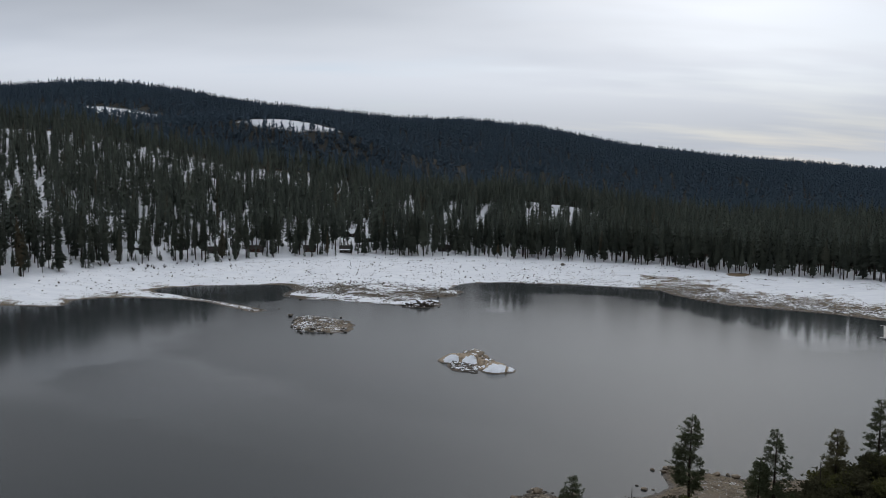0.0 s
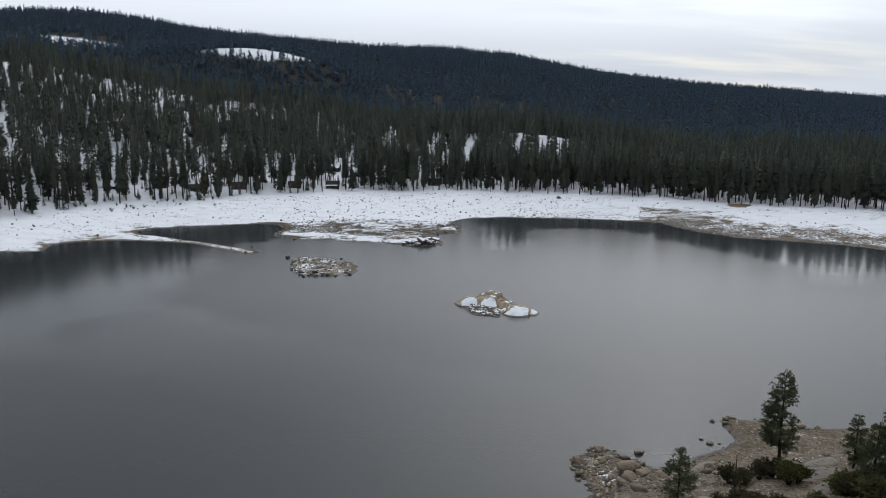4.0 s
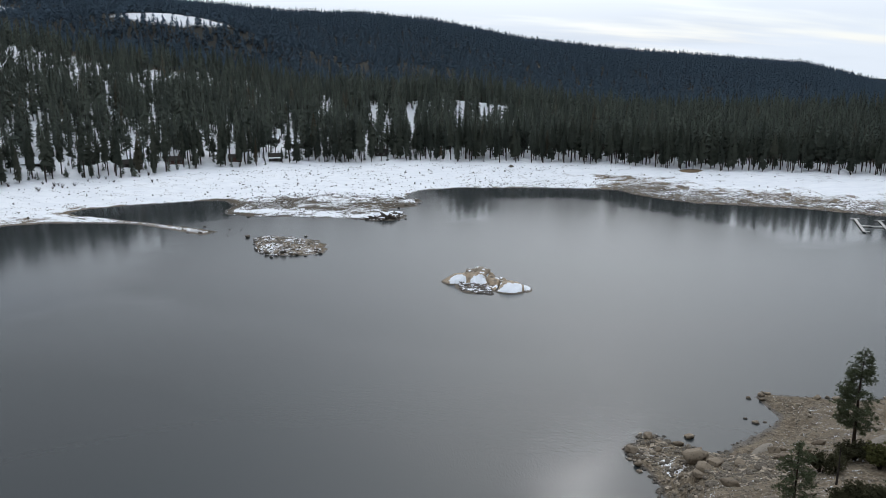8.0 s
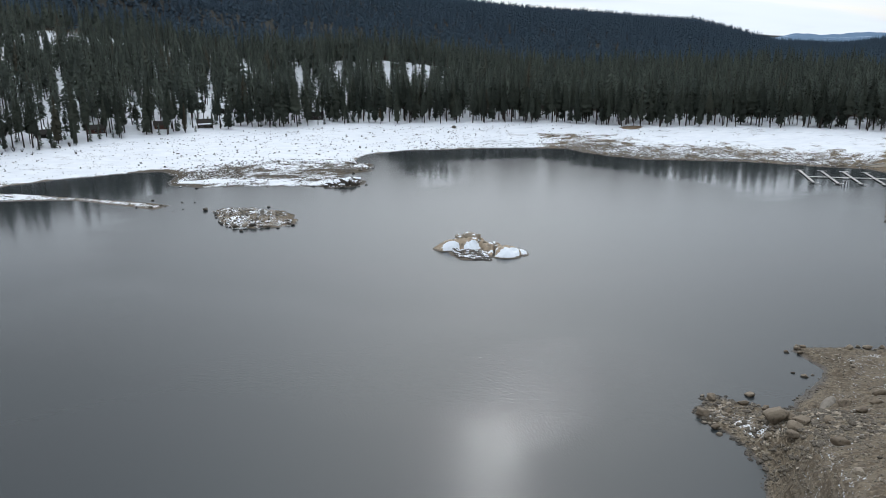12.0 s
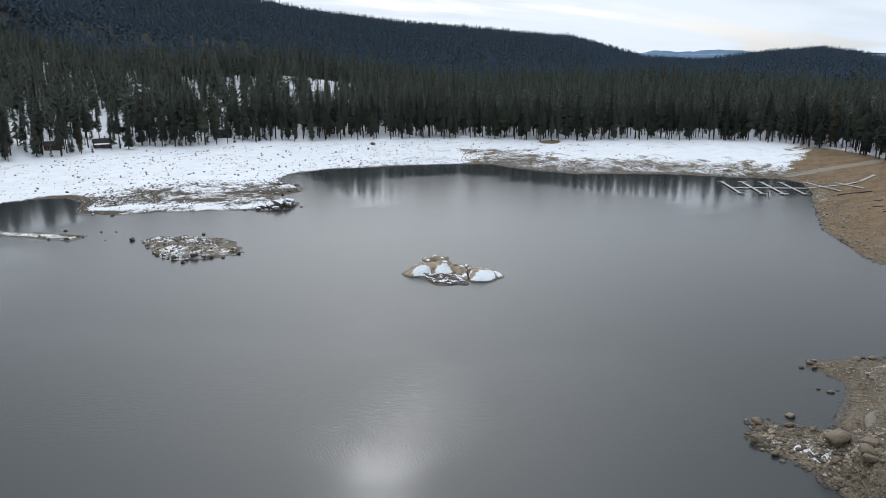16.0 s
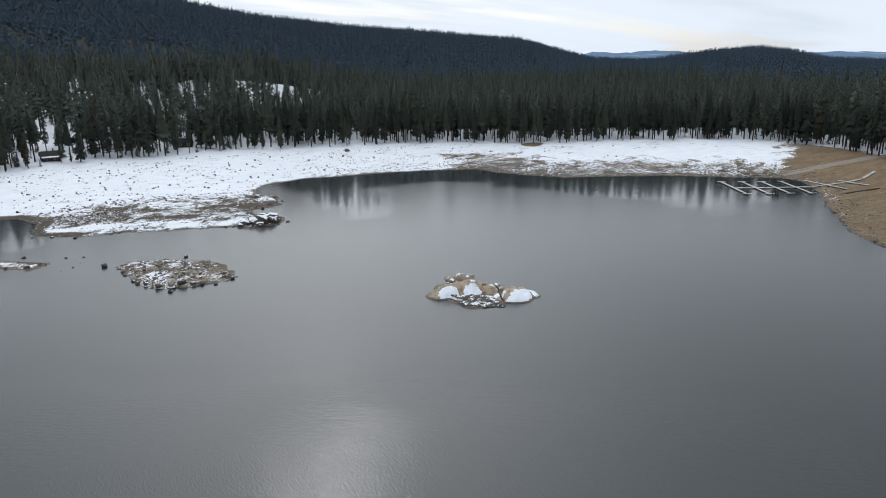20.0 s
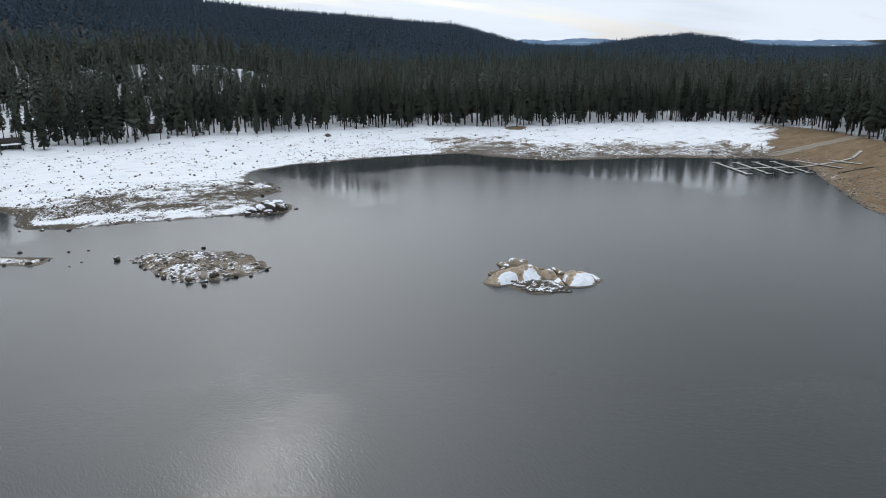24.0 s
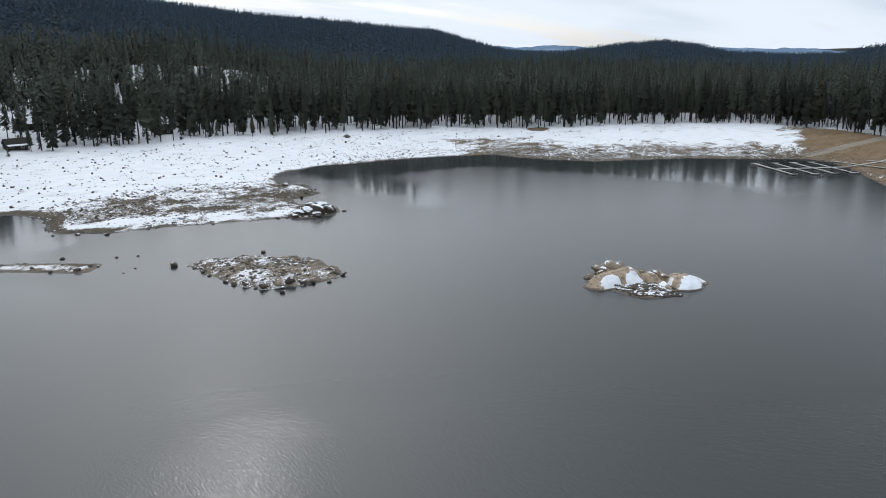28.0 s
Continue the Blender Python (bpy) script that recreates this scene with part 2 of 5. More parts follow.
def rock_material(name, tone_a, tone_b, snow=0.0, scale=1.0):
    m, n = material(name)
    g = n.add("ShaderNodeNewGeometry")
    p = g.outputs["Position"]
    own = n.add("ShaderNodeObjectInfo").outputs["Random"]
    big, mid, grit = n.noise(p, 0.45 * scale, 4.0, 0.6), n.noise(p, 2.2 * scale, 5.0, 0.65), n.noise(p, 12.0 * scale, 3.0, 0.6)
    color = n.mix(n.maths("FRACT", n.maths("ADD", own, n.maths("MULTIPLY", big, 0.5))), tone_a, tone_b)
    color = n.mix(n.span(mid, 0.52, 0.70), color, tuple(c * 0.45 for c in tone_a))
    color = n.mix(n.maths("MULTIPLY", n.span(grit, 0.5, 0.7), 0.35), color, tuple(min(1, c * 1.5) for c in tone_b))
    high = n.add("ShaderNodeSeparateXYZ", Vector=p).outputs["Z"]
    wet = n.span(n.maths("ADD", high, n.maths("MULTIPLY", n.maths("SUBTRACT", mid, 0.5), 0.3)), 0.32, 0.10)
    color = n.mix(n.maths("MULTIPLY", wet, 0.7), color, (0.03, 0.027, 0.024))
    if snow:
        level = n.add("ShaderNodeSeparateXYZ", Vector=g.outputs["Normal"]).outputs["Z"]
        lie = n.maths("ADD", n.maths("MULTIPLY", level, 0.9), n.maths("MULTIPLY", n.maths("SUBTRACT", n.noise(p, 0.8, 4.0, 0.6), 0.5), 1.6))
        lying = n.maths("MULTIPLY", n.span(lie, 1.02 - snow, 1.10 - snow), n.span(wet, 0.6, 0.2))
        color = n.mix(lying, color, (0.82, 0.84, 0.87))
    finish(n, color, 0.75, n.maths("ADD", mid, n.maths("MULTIPLY", grit, 0.3)), 0.12, spec=0.3)
    return m


def bark_material(name, dark, light):
    m, n = material(name)
    p = n.stretch(place_of(n), (1, 1, 0.15))
    grain = n.noise(p, 9.0, 4.0, 0.6)
    finish(n, n.mix(n.span(grain, 0.35, 0.65), dark, light), 0.9, grain, 0.03, spec=0.2)
    return m


def timber_material(name, dark, light, rough=0.8):
    m, n = material(name)
    own = n.add("ShaderNodeObjectInfo").outputs["Random"]
    p = place_of(n)
    grain, stain = n.noise(n.stretch(p, (1, 1, 4)), 6.0, 4.0, 0.6), n.noise(p, 0.9, 3.0, 0.6)
    color = n.mix(n.maths("FRACT", n.maths("ADD", own, n.maths("MULTIPLY", grain, 0.6))), dark, light)
    finish(n, n.mix(n.maths("MULTIPLY", n.span(stain, 0.5, 0.75), 0.5), color, tuple(c * 0.5 for c in dark)), rough, grain, 0.01, spec=0.3)
    return m


def plain_material(name, color, rough=0.6, metal=0.0):
    m, n = material(name)
    p = place_of(n)
    worn = n.noise(p, 3.0, 4.0, 0.6)
    finish(n, n.mix(n.span(worn, 0.4, 0.75), color, tuple(c * 0.7 for c in color)), rough, worn, 0.004, metal=metal)
    return m


GROUND = ground_material()
ISLET_GRAVEL = ground_material("islet_gravel", 0.5)
WATER = water_material()
NEEDLES = foliage_material("conifer_needles", (0.048, 0.056, 0.047), (0.120, 0.132, 0.102), 0.5)
WOODS = foliage_material("mixed_conifer_woods", (0.084, 0.099, 0.084), (0.172, 0.190, 0.153), 0.5)
# far trees: the blue of distance haze is put into the needle colour
HAZED_WOODS = foliage_material("hazed_far_woods", (0.098, 0.138, 0.180), (0.132, 0.180, 0.228), thin=0.5)
PINE_TUFT = foliage_material("pine_tufts", (0.068, 0.080, 0.045), (0.140, 0.152, 0.086), soft=False)
YELLOW_TUFT = foliage_material("yellowing_tufts", (0.080, 0.080, 0.042), (0.155, 0.142, 0.074), soft=False)
SHRUB_LEAF = foliage_material("shrub_leaves", (0.065, 0.068, 0.026), (0.13, 0.125, 0.05), soft=False)
DARK_SHRUB = foliage_material("dark_shrub_leaves", (0.042, 0.042, 0.024), (0.085, 0.080, 0.046), soft=False)
BARK = bark_material("grey_bark", (0.022, 0.018, 0.015), (0.06, 0.048, 0.038))
PINE_BARK = bark_material("pine_bark", (0.018, 0.013, 0.010), (0.055, 0.038, 0.026))
GRANITE = rock_material("weathered_granite", (0.13, 0.099, 0.068), (0.225, 0.178, 0.125))
SNOWY_GRANITE = rock_material("snowy_granite", (0.17, 0.135, 0.095), (0.27, 0.22, 0.16), 0.17)
DARK_ROCK = rock_material("dark_wet_rock", (0.060, 0.050, 0.040), (0.13, 0.11, 0.085), 0.16, 1.6)
SNOWY_TALUS = rock_material("snowy_talus", (0.070, 0.056, 0.042), (0.17, 0.14, 0.105), 0.18, 1.6)
RUBBLE = rock_material("brown_rubble", (0.085, 0.070, 0.052), (0.36, 0.30, 0.225), 0.0, 1.6)
STUMP = timber_material("weathered_stump", (0.035, 0.028, 0.022), (0.10, 0.085, 0.065))
DECK = timber_material("bleached_planks", (0.34, 0.33, 0.30), (0.52, 0.50, 0.46))
DARK_TIMBER = timber_material("stained_boards", (0.020, 0.017, 0.014), (0.045, 0.037, 0.030))
RED_TIMBER = timber_material("red_brown_boards", (0.065, 0.032, 0.022), (0.105, 0.050, 0.034))
ROOF_SNOW = plain_material("roof_snow", (0.82, 0.84, 0.87), 0.6)
FLOAT = plain_material("dock_float", (0.03, 0.03, 0.032), 0.5)
GLASS = plain_material("window_glass", (0.02, 0.024, 0.028), 0.08)
CONCRETE = plain_material("worn_concrete", (0.25, 0.21, 0.16), 0.85)
STEEL = plain_material("galvanised_steel", (0.45, 0.46, 0.47), 0.4, 0.9)


# ---- mesh helpers ----
def mesh_of(name, verts, faces, mats, index=None, smooth=False):
    """A mesh from arrays; faces is an n x 3 or n x 4 array."""
    verts, faces = np.asarray(verts, np.float32), np.asarray(faces, np.int32)
    me = bpy.data.meshes.new(name)
    me.vertices.add(len(verts))
    me.vertices.foreach_set("co", verts.ravel())
    k = faces.shape[1]
    me.loops.add(faces.size)
    me.loops.foreach_set("vertex_index", faces.ravel())
    me.polygons.add(len(faces))
    me.polygons.foreach_set("loop_start", np.arange(0, faces.size, k, dtype=np.int32))
    me.polygons.foreach_set("loop_total", np.full(len(faces), k, np.int32))
    for m in mats:
        me.materials.append(m)
    if index is not None:
        me.polygons.foreach_set("material_index", np.asarray(index, np.int32))
    me.polygons.foreach_set("use_smooth", np.full(len(faces), smooth))
    me.update(calc_edges=True)
    return me


def part(name, bm, mat, parent, label=""):
    """Links a bmesh as one mesh object under a thing or a part."""
    me = bpy.data.meshes.new(name)
    bm.to_mesh(me)
    bm.free()
    me.materials.append(mat)
    ob = new(name, me)
    ob.parent = parent
    if label:
        ob["label"] = label
    return ob


def child(name, me, parent, m=None, label=""):
    ob = new(name, me)
    ob.parent = parent
    if m is not None:
        ob.matrix_basis = m
    if label:
        ob["label"] = label
    return ob


def box(bm, size, m=Matrix(), bevel=0.0):
    made = bmesh.ops.create_cube(bm, size=1.0, matrix=m @ Matrix.Diagonal((*size, 1)))
    if bevel:
        edges = list({e for v in made["verts"] for e in v.link_edges})
        bmesh.ops.bevel(bm, geom=edges, offset=bevel, segments=1, affect="EDGES")
    return bm


def hashed(i, j, seed):
    h = (i.astype(np.int64) * 374761393 + j.astype(np.int64) * 668265263 + seed * 1442695041) & 0x7FFFFFFF
    h = ((h ^ (h >> 13)) * 1274126177) & 0x7FFFFFFF
    return ((h ^ (h >> 16)) & 0xFFFFF) / float(0xFFFFF)


def grain2(x, y, size, seed=0, octaves=4):
    """Fractal value noise in the plane, about 0 to 1."""
    total, weight, sum_w = 0.0, 1.0, 0.0
    for o in range(octaves):
        u, v = x / size * 2 ** o, y / size * 2 ** o
        i, j = np.floor(u), np.floor(v)
        a, b = u - i, v - j
        a, b = a * a * (3 - 2 * a), b * b * (3 - 2 * b)
        s = seed * 17 + o
        n0 = hashed(i, j, s) * (1 - a) + hashed(i + 1, j, s) * a
        n1 = hashed(i, j + 1, s) * (1 - a) + hashed(i + 1, j + 1, s) * a
        total = total + weight * (n0 * (1 - b) + n1 * b)
        sum_w += weight
        weight *= 0.5
    return total / sum_w


def step(x, a, b):
    t = np.clip((x - a) / (b - a), 0, 1)
    return t * t * (3 - 2 * t)


def edge_distance(x, y, outline):
    """Signed distance to a closed outline: positive inside."""
    pts = np.array(outline, float)
    best = np.full(x.shape, 1e18)
    inside = np.zeros(x.shape, bool)
    for (x0, y0), (x1, y1) in zip(pts, np.roll(pts, -1, axis=0)):
        dx, dy = x1 - x0, y1 - y0
        t = np.clip(((x - x0) * dx + (y - y0) * dy) / (dx * dx + dy * dy + 1e-9), 0, 1)
        best = np.minimum(best, (x - x0 - t * dx) ** 2 + (y - y0 - t * dy) ** 2)
        if y0 != y1:
            cross = ((y0 > y) != (y1 > y)) & (x < (x1 - x0) * (y - y0) / (y1 - y0) + x0)
            inside ^= cross
    d = np.sqrt(best)
    return np.where(inside, d, -d)


# ---- the plan: shoreline, forest edge, hills ----
SOUTH_SHORE = [(-235, 322), (-300, 300), (-380, 220), (-400, 50), (-330, -120), (-200, -160), (-95, -110), (-45, -40), (-20, 30), (-5, 85), (8, 111)]
SPIT_SHORE = [(12, 116), (14, 122), (13, 126), (12.5, 130), (13, 133), (17.5, 138), (21, 137), (23, 134), (25, 131), (27, 130), (29.5, 130), (32, 133), (36, 135), (40, 136.5), (43, 139), (45, 142), (45, 145), (45.5, 149), (48, 150), (52, 148), (58, 146), (63, 145), (72, 145), (92, 146), (110, 153)]
EAST_SHORE = [(121, 170), (124, 189), (129, 199), (144, 221), (164, 240), (184, 257), (203, 274), (213, 286), (213, 297), (195, 312), (176, 331), (156, 341), (137, 351), (126, 365), (118, 381), (116, 395), (95, 405), (76, 411), (59, 413), (36, 417)]
PENINSULA = [(14, 412), (8, 403), (5, 390), (11, 382), (7, 364), (-6, 361), (-7, 353), (0, 344), (-2, 335), (-7, 332), (-15, 333), (-23, 339), (-40, 344), (-56, 350), (-67, 351), (-78, 359), (-79, 367), (-77, 381), (-82, 394)]
WEST_SHORE = [(-95, 396), (-108, 392), (-126, 388), (-141, 381), (-146, 373), (-141, 366.5), (-124, 356), (-106, 344), (-88, 332), (-75.5, 322), (-81, 315.5), (-95, 328), (-110, 341), (-130, 347), (-147, 349), (-161, 347), (-169, 339), (-167, 325), (-174, 322), (-184, 324)]
LAKE = SOUTH_SHORE + SPIT_SHORE + EAST_SHORE + PENINSULA + WEST_SHORE
FOREST = [(-4900, 300), (-420, 330), (-240, 350), (-206, 366), (-197, 385), (-183, 409), (-160, 434), (-136, 434), (-116, 455), (-79, 471), (-46, 484), (10, 481), (45, 477), (77, 463), (109, 457), (138, 446), (160, 419), (186, 406), (224, 393), (243, 380), (270, 361), (275, 337), (277, 318), (274, 301), (260, 277), (247, 255), (236, 228), (224, 195), (220, 160), (240, 60), (400, -300), (4900, -900), (4900, 4900), (-4900, 4900)]
HUB = (-40.0, 60.0)
FRONT = ([-60, -30, -25, -23, -19, -14, -8, -1.5, 8, 11.5, 24, 36, 48, 65, 90], [95, 100, 98, 88, 79, 65, 57, 39, 27, 18, 5, 3, 1, 6, 10])
RIDGE = ([-70, -45, -30, -26.5, -22.5, -19.5, -15.5, -11.4, -7, -2.7, 3, 8.3, 14.7, 22, 27, 32, 34.6, 37, 40, 44, 46.4, 48.4, 51.4, 53.4, 55.8, 59.4, 63, 65, 72, 90], [180, 225, 239, 255, 263, 255, 235, 222, 211, 198, 196, 179, 134, 102, 88, 72, 66, 42, 12, 5, 16, 28, 37, 28, 7, 3, 4, 22, 44, 40])


def glades(x, y):
    """1 in the open snowfields on the slopes, 0 in closed woods."""
    x, y = x + (grain2(x, y, 34, 41, 3) - 0.5) * 60, y + (grain2(x, y, 30, 42, 3) - 0.5) * 22
    bald = np.exp(-((((x + 262) / 98) ** 2 + ((y - 1243) / 25) ** 2) ** 2))
    upper = np.exp(-((((x + 585) / 108) ** 2 + ((y - 1405) / 60) ** 2) ** 2))
    side = np.exp(-((((x + 735) / 26) ** 2 + ((y - 1395) / 30) ** 2) ** 2))
    small = np.exp(-((((x + 500) / 28) ** 2 + ((y - 1525) / 40) ** 2) ** 2))
    rim = np.exp(-((((x + 20) / 110) ** 2 + ((y - 1925) / 24) ** 2) ** 2))
    mid = np.exp(-((((x - 104) / 44) ** 2 + ((y - 650) / 56) ** 2) ** 2))
    east = np.exp(-((((x - 1300) / 90) ** 2 + ((y - 1040) / 30) ** 2) ** 2))
    return np.clip(bald + 1.0 * upper + 0.8 * side + 0.6 * small + 0.7 * rim + 0.38 * mid + 0.5 * east, 0, 1)


def polar(x, y):
    dx, dy = x - HUB[0], y - HUB[1]
    return np.degrees(np.arctan2(dx, dy)), np.hypot(dx, dy)


def land(x, y, rough=True):
    """Ground height, and the distances to the water and into the forest."""
    d = -edge_distance(x, y, LAKE)
    if rough:
        d = d + ((grain2(x, y, 7.0, 3) - 0.5) * 2.4 + (grain2(x, y, 2.0, 4, 2) - 0.5) * 0.9) * np.where((x < -70) & (y < 356), 0.55, 1.0)
    f = edge_distance(x, y, FOREST)
    az, r = polar(x, y)
    share = np.clip(d, 0, None) / (np.clip(d, 0, None) + np.clip(-f, 0, None) + 1e-6)
    beach = np.where(d > 0, 6.5 * share ** 1.05 + np.clip(d, 0, 3) * 0.07, np.clip(d, -40, 0) * 0.22)
    climb = np.clip(f / 470.0, 0, 1)
    front = np.interp(az, *FRONT) * (climb * 1.25 - 0.25 * climb ** 3) * (1 - 0.18 * step(r, 930, 1180))
    m = step(r, 860, 2060) ** 1.05
    crest = np.interp(az, *RIDGE) * (1 - 0.55 * step(r, 2080, 3600))
    hill = np.where(f > 0, front * (1 - m) + (crest - 6.5) * m, 0.0)
    hill = hill + (grain2(x, y, 160, 9) - 0.5) * 16 * step(f, 60, 300) * (1 - 0.6 * m)
    hill = hill + 58 * np.exp(-(((x + 262) / 210) ** 2 + ((y - 1262) / 80) ** 2))
    hill = hill + 17 * np.exp(-(((x - 95) / 75) ** 2 + ((y - 705) / 48) ** 2))
    z = beach + hill
    # the near shore climbs steeply from its gravel point
    near = step(d, 0.0, 6.0) * np.clip(129.5 - y, 0, None) * step(x, -60, 12) * (y < 170)
    z = z + 24 * (1 - np.exp(-0.40 * near / 24)) + np.clip(d, 0, 20) * 0.05 * (y < 175) * (x > -60)
    z = z + 7.8 * step(x, 45, 70) * step(y, 123, 103) * step(d, 0, 14) * (y > 0)
    if rough:
        z = z + np.where(d > 1, (grain2(x, y, 5.0, 6) - 0.5) * 0.5 * np.clip(d / 8, 0, 1), 0)
        gravel = (y < 160) & (x < 140) & (d > 0)
        z = z + np.where(gravel, (grain2(x, y, 3.0, 8, 3) - 0.5) * 0.7 * np.clip(d / 3, 0, 1), 0)
    return z, d, f


def height_at(x, y):
    z, d, f = land(np.array([float(x)]), np.array([float(y)]))
    return float(z[0])


def axis(fine, low, high, growth=1.13):
    """Grid lines: the given fine stretch, then ever wider ones to both ends."""
    out, s, v = list(fine), 1.5, fine[-1]
    while v < high:
        v += s
        s = min(s * growth, 70)
        out.append(v)
    s, v = 1.5, fine[0]
    while v > low:
        v -= s
        s = min(s * growth, 70)
        out.insert(0, v)
    return np.array(out)


xs = axis(np.concatenate([np.arange(-215, 6, 1.7), np.arange(6, 76, 0.72), np.arange(76, 300, 1.8)]), -4900, 4900)
ys = axis(np.concatenate([np.arange(92, 152, 0.72), np.arange(152, 490, 1.5)]), -1500, 4900)
ys = np.unique(np.concatenate([ys, np.arange(1120, 1420, 13.0)]))
xs = np.unique(np.concatenate([xs, np.arange(-700, -216, 30.0)]))
gx, gy = np.meshgrid(xs, ys)
gz, gd, gf = land(gx, gy)
nx, ny = len(xs), len(ys)
cell = np.arange(nx * ny).reshape(ny, nx)
quads = np.stack([cell[:-1, :-1], cell[:-1, 1:], cell[1:, 1:], cell[1:, :-1]], -1).reshape(-1, 4)
ground_mesh = mesh_of("ground", np.stack([gx, gy, gz], -1).reshape(-1, 3), quads, [GROUND], smooth=True)

# where snow lies: everywhere but the dry east beach, the gravel point and strips by the water
streak = grain2(gx * 0.5 + gy * 0.3, gy * 1.2, 9.0, 12)
snow = np.full(gx.shape, 1.15)
shoreline = step(gd, 0.2, 2.6)
snow = snow * (0.2 + 0.8 * shoreline)
tongue = step(gx, -95, -75) * step(gx, 40, 15) * step(gy, 402, 380) * (gy > 320)
snow = snow - tongue * (0.48 + 0.30 * step(streak, 0.42, 0.62)) * 0.98
brim = step(gy - (351 - (gx + 67) * 0.346), 22, 9) * step(gx, -14, -24)
snow = snow + tongue * brim * 0.36 - 0.3 * np.exp(-(((gx + 14) / 30) ** 2 + ((gy - 364) / 9) ** 2)) * (gd > 0)
hem = step(gx, 96, 122) * step(gx, 260, 232) * step(gd, 46 + 20 * (streak - 0.5), 20) * (gy > 285)
snow = snow - hem * (0.52 + 0.20 * step(streak, 0.35, 0.6)) - hem * step(gd, 7, 2.5) * 0.35
bank = step(gx, -58, -67) * step(gx, -96, -86) * (gy > 352) * (gy < 402) * step(gd, 6, 2)
snow = snow - bank * 1.3
mottle = step(grain2(gx, gy, 5.0, 14, 4), 0.52, 0.68) * step(gf, 4, -6) * (gd > 0)
snow = snow - mottle * 0.42
west_hem = step(gx, -120, -150) * step(gd, 14, 3) * (gy > 310)
snow = snow - west_hem * 0.55 * step(streak, 0.45, 0.6)
bar = step(gx, -136, -124) * step(gx, -70, -80) * (gy < 356) * (gy > 312) * (gx < -70)
snow = snow - bar * 0.46
dry = step((gx - 224) - (gy - 296) * 1.15 + (streak - 0.5) * 40, -14, 12) * step(gy, 352, 330) * step(gf, 14, -4) * (gx > 100)
dry = np.maximum(dry, step(np.hypot((gx - 166) / 7, (gy - 416) / 5), 1.2, 0.7))
snow = snow - dry * 1.2
point = (gy < 178) * (gx < 160) * (gx > -60)
snow = snow - point * 1.04
# the closed woods keep a dark floor of needles, the open slopes their snow
g_az, g_r = polar(gx, gy)
litter = step(gf, 45, 95) * np.maximum(step(g_az, 14, 22), step(g_r, 760, 900))
snow = snow - litter * (1.75 + 0.35 * grain2(gx, gy, 60, 31)) * (1 - glades(gx, gy))
litter = np.maximum(np.maximum(litter, bank * 0.6), tongue * (gd > 0) * 0.5)
for cx, cy, a, b, k in ((17.1, 127.2, 3.0, 2.0, 0.44), (17.1, 123.4, 2.8, 1.6, 0.46), (20.4, 120.6, 2.0, 1.8, 0.62), (14.8, 131.5, 2.6, 2.0, 0.38), (17.0, 109.0, 1.8, 1.4, 0.5), (38.2, 112.8, 2.2, 1.6, 0.6), (57.2, 141.3, 1.6, 0.9, 0.45), (48.0, 148.0, 1.2, 0.8, 0.4), (52.0, 110.0, 3.0, 1.5, 0.45)):
    snow = snow + k * np.exp(-(((gx - cx) / a) ** 2 + ((gy - cy) / b) ** 2))
sand = point * np.maximum(step(gx, 25, 31), step(gy, 117, 110)) * (0.35 + 0.65 * step(gd, 26, 14))
for name, values in (("snow", snow), ("dry", np.clip(dry, 0, 1)), ("litter", np.clip(litter, 0, 1)), ("sand", sand)):
    layer = ground_mesh.attributes.new(name, "FLOAT", "POINT")
    layer.data.foreach_set("value", values.astype(np.float32).ravel())
ground = tagged(new("ground", ground_mesh), "snow-covered lake shore and forested hills with bare gravel", "ground", kind="structure")

wx, wy = np.meshgrid(np.concatenate([[-1400, -600], np.arange(-260, 300, 3.5), [600, 1400]]), np.concatenate([[-1400, -400], np.arange(60, 440, 3.5), [900]]))
wn = np.arange(wx.size).reshape(wx.shape)
pond = mesh_of("water", np.stack([wx, wy, wx * 0], -1).reshape(-1, 3), np.stack([wn[:-1, :-1], wn[:-1, 1:], wn[1:, 1:], wn[1:, :-1]], -1).reshape(-1, 4), [WATER])
# sheltered water lies still along the wooded far shore and in the lagoon
off = edge_distance(wx, wy, LAKE)
calm = step(off, 66 + 70 * step(wx, 100, 150), 6) * step(wy, 225, 290) * np.maximum(step(wx, 0, 40), step(wx, -70, -80) * step(wy, 335, 352))
calm = np.maximum(calm, 0.85 * step(wx, -50, -120) * step(wy, 130, 220) * (wy < 360))
# a breeze ruffles the open middle of the lake
along = np.clip((wx * -90 + (wy - 150) * 62) / 11944.0, 0, 1)
breeze = step(np.hypot(wx + 90 * along, wy - 150 - 62 * along), 34, 10)
for name, values in (("calm", calm), ("breeze", breeze)):
    layer = pond.attributes.new(name, "FLOAT", "POINT")
    layer.data.foreach_set("value", values.astype(np.float32).ravel())
tagged(new("water", pond), "calm grey mountain lake with faint ripples", "water", kind="structure")


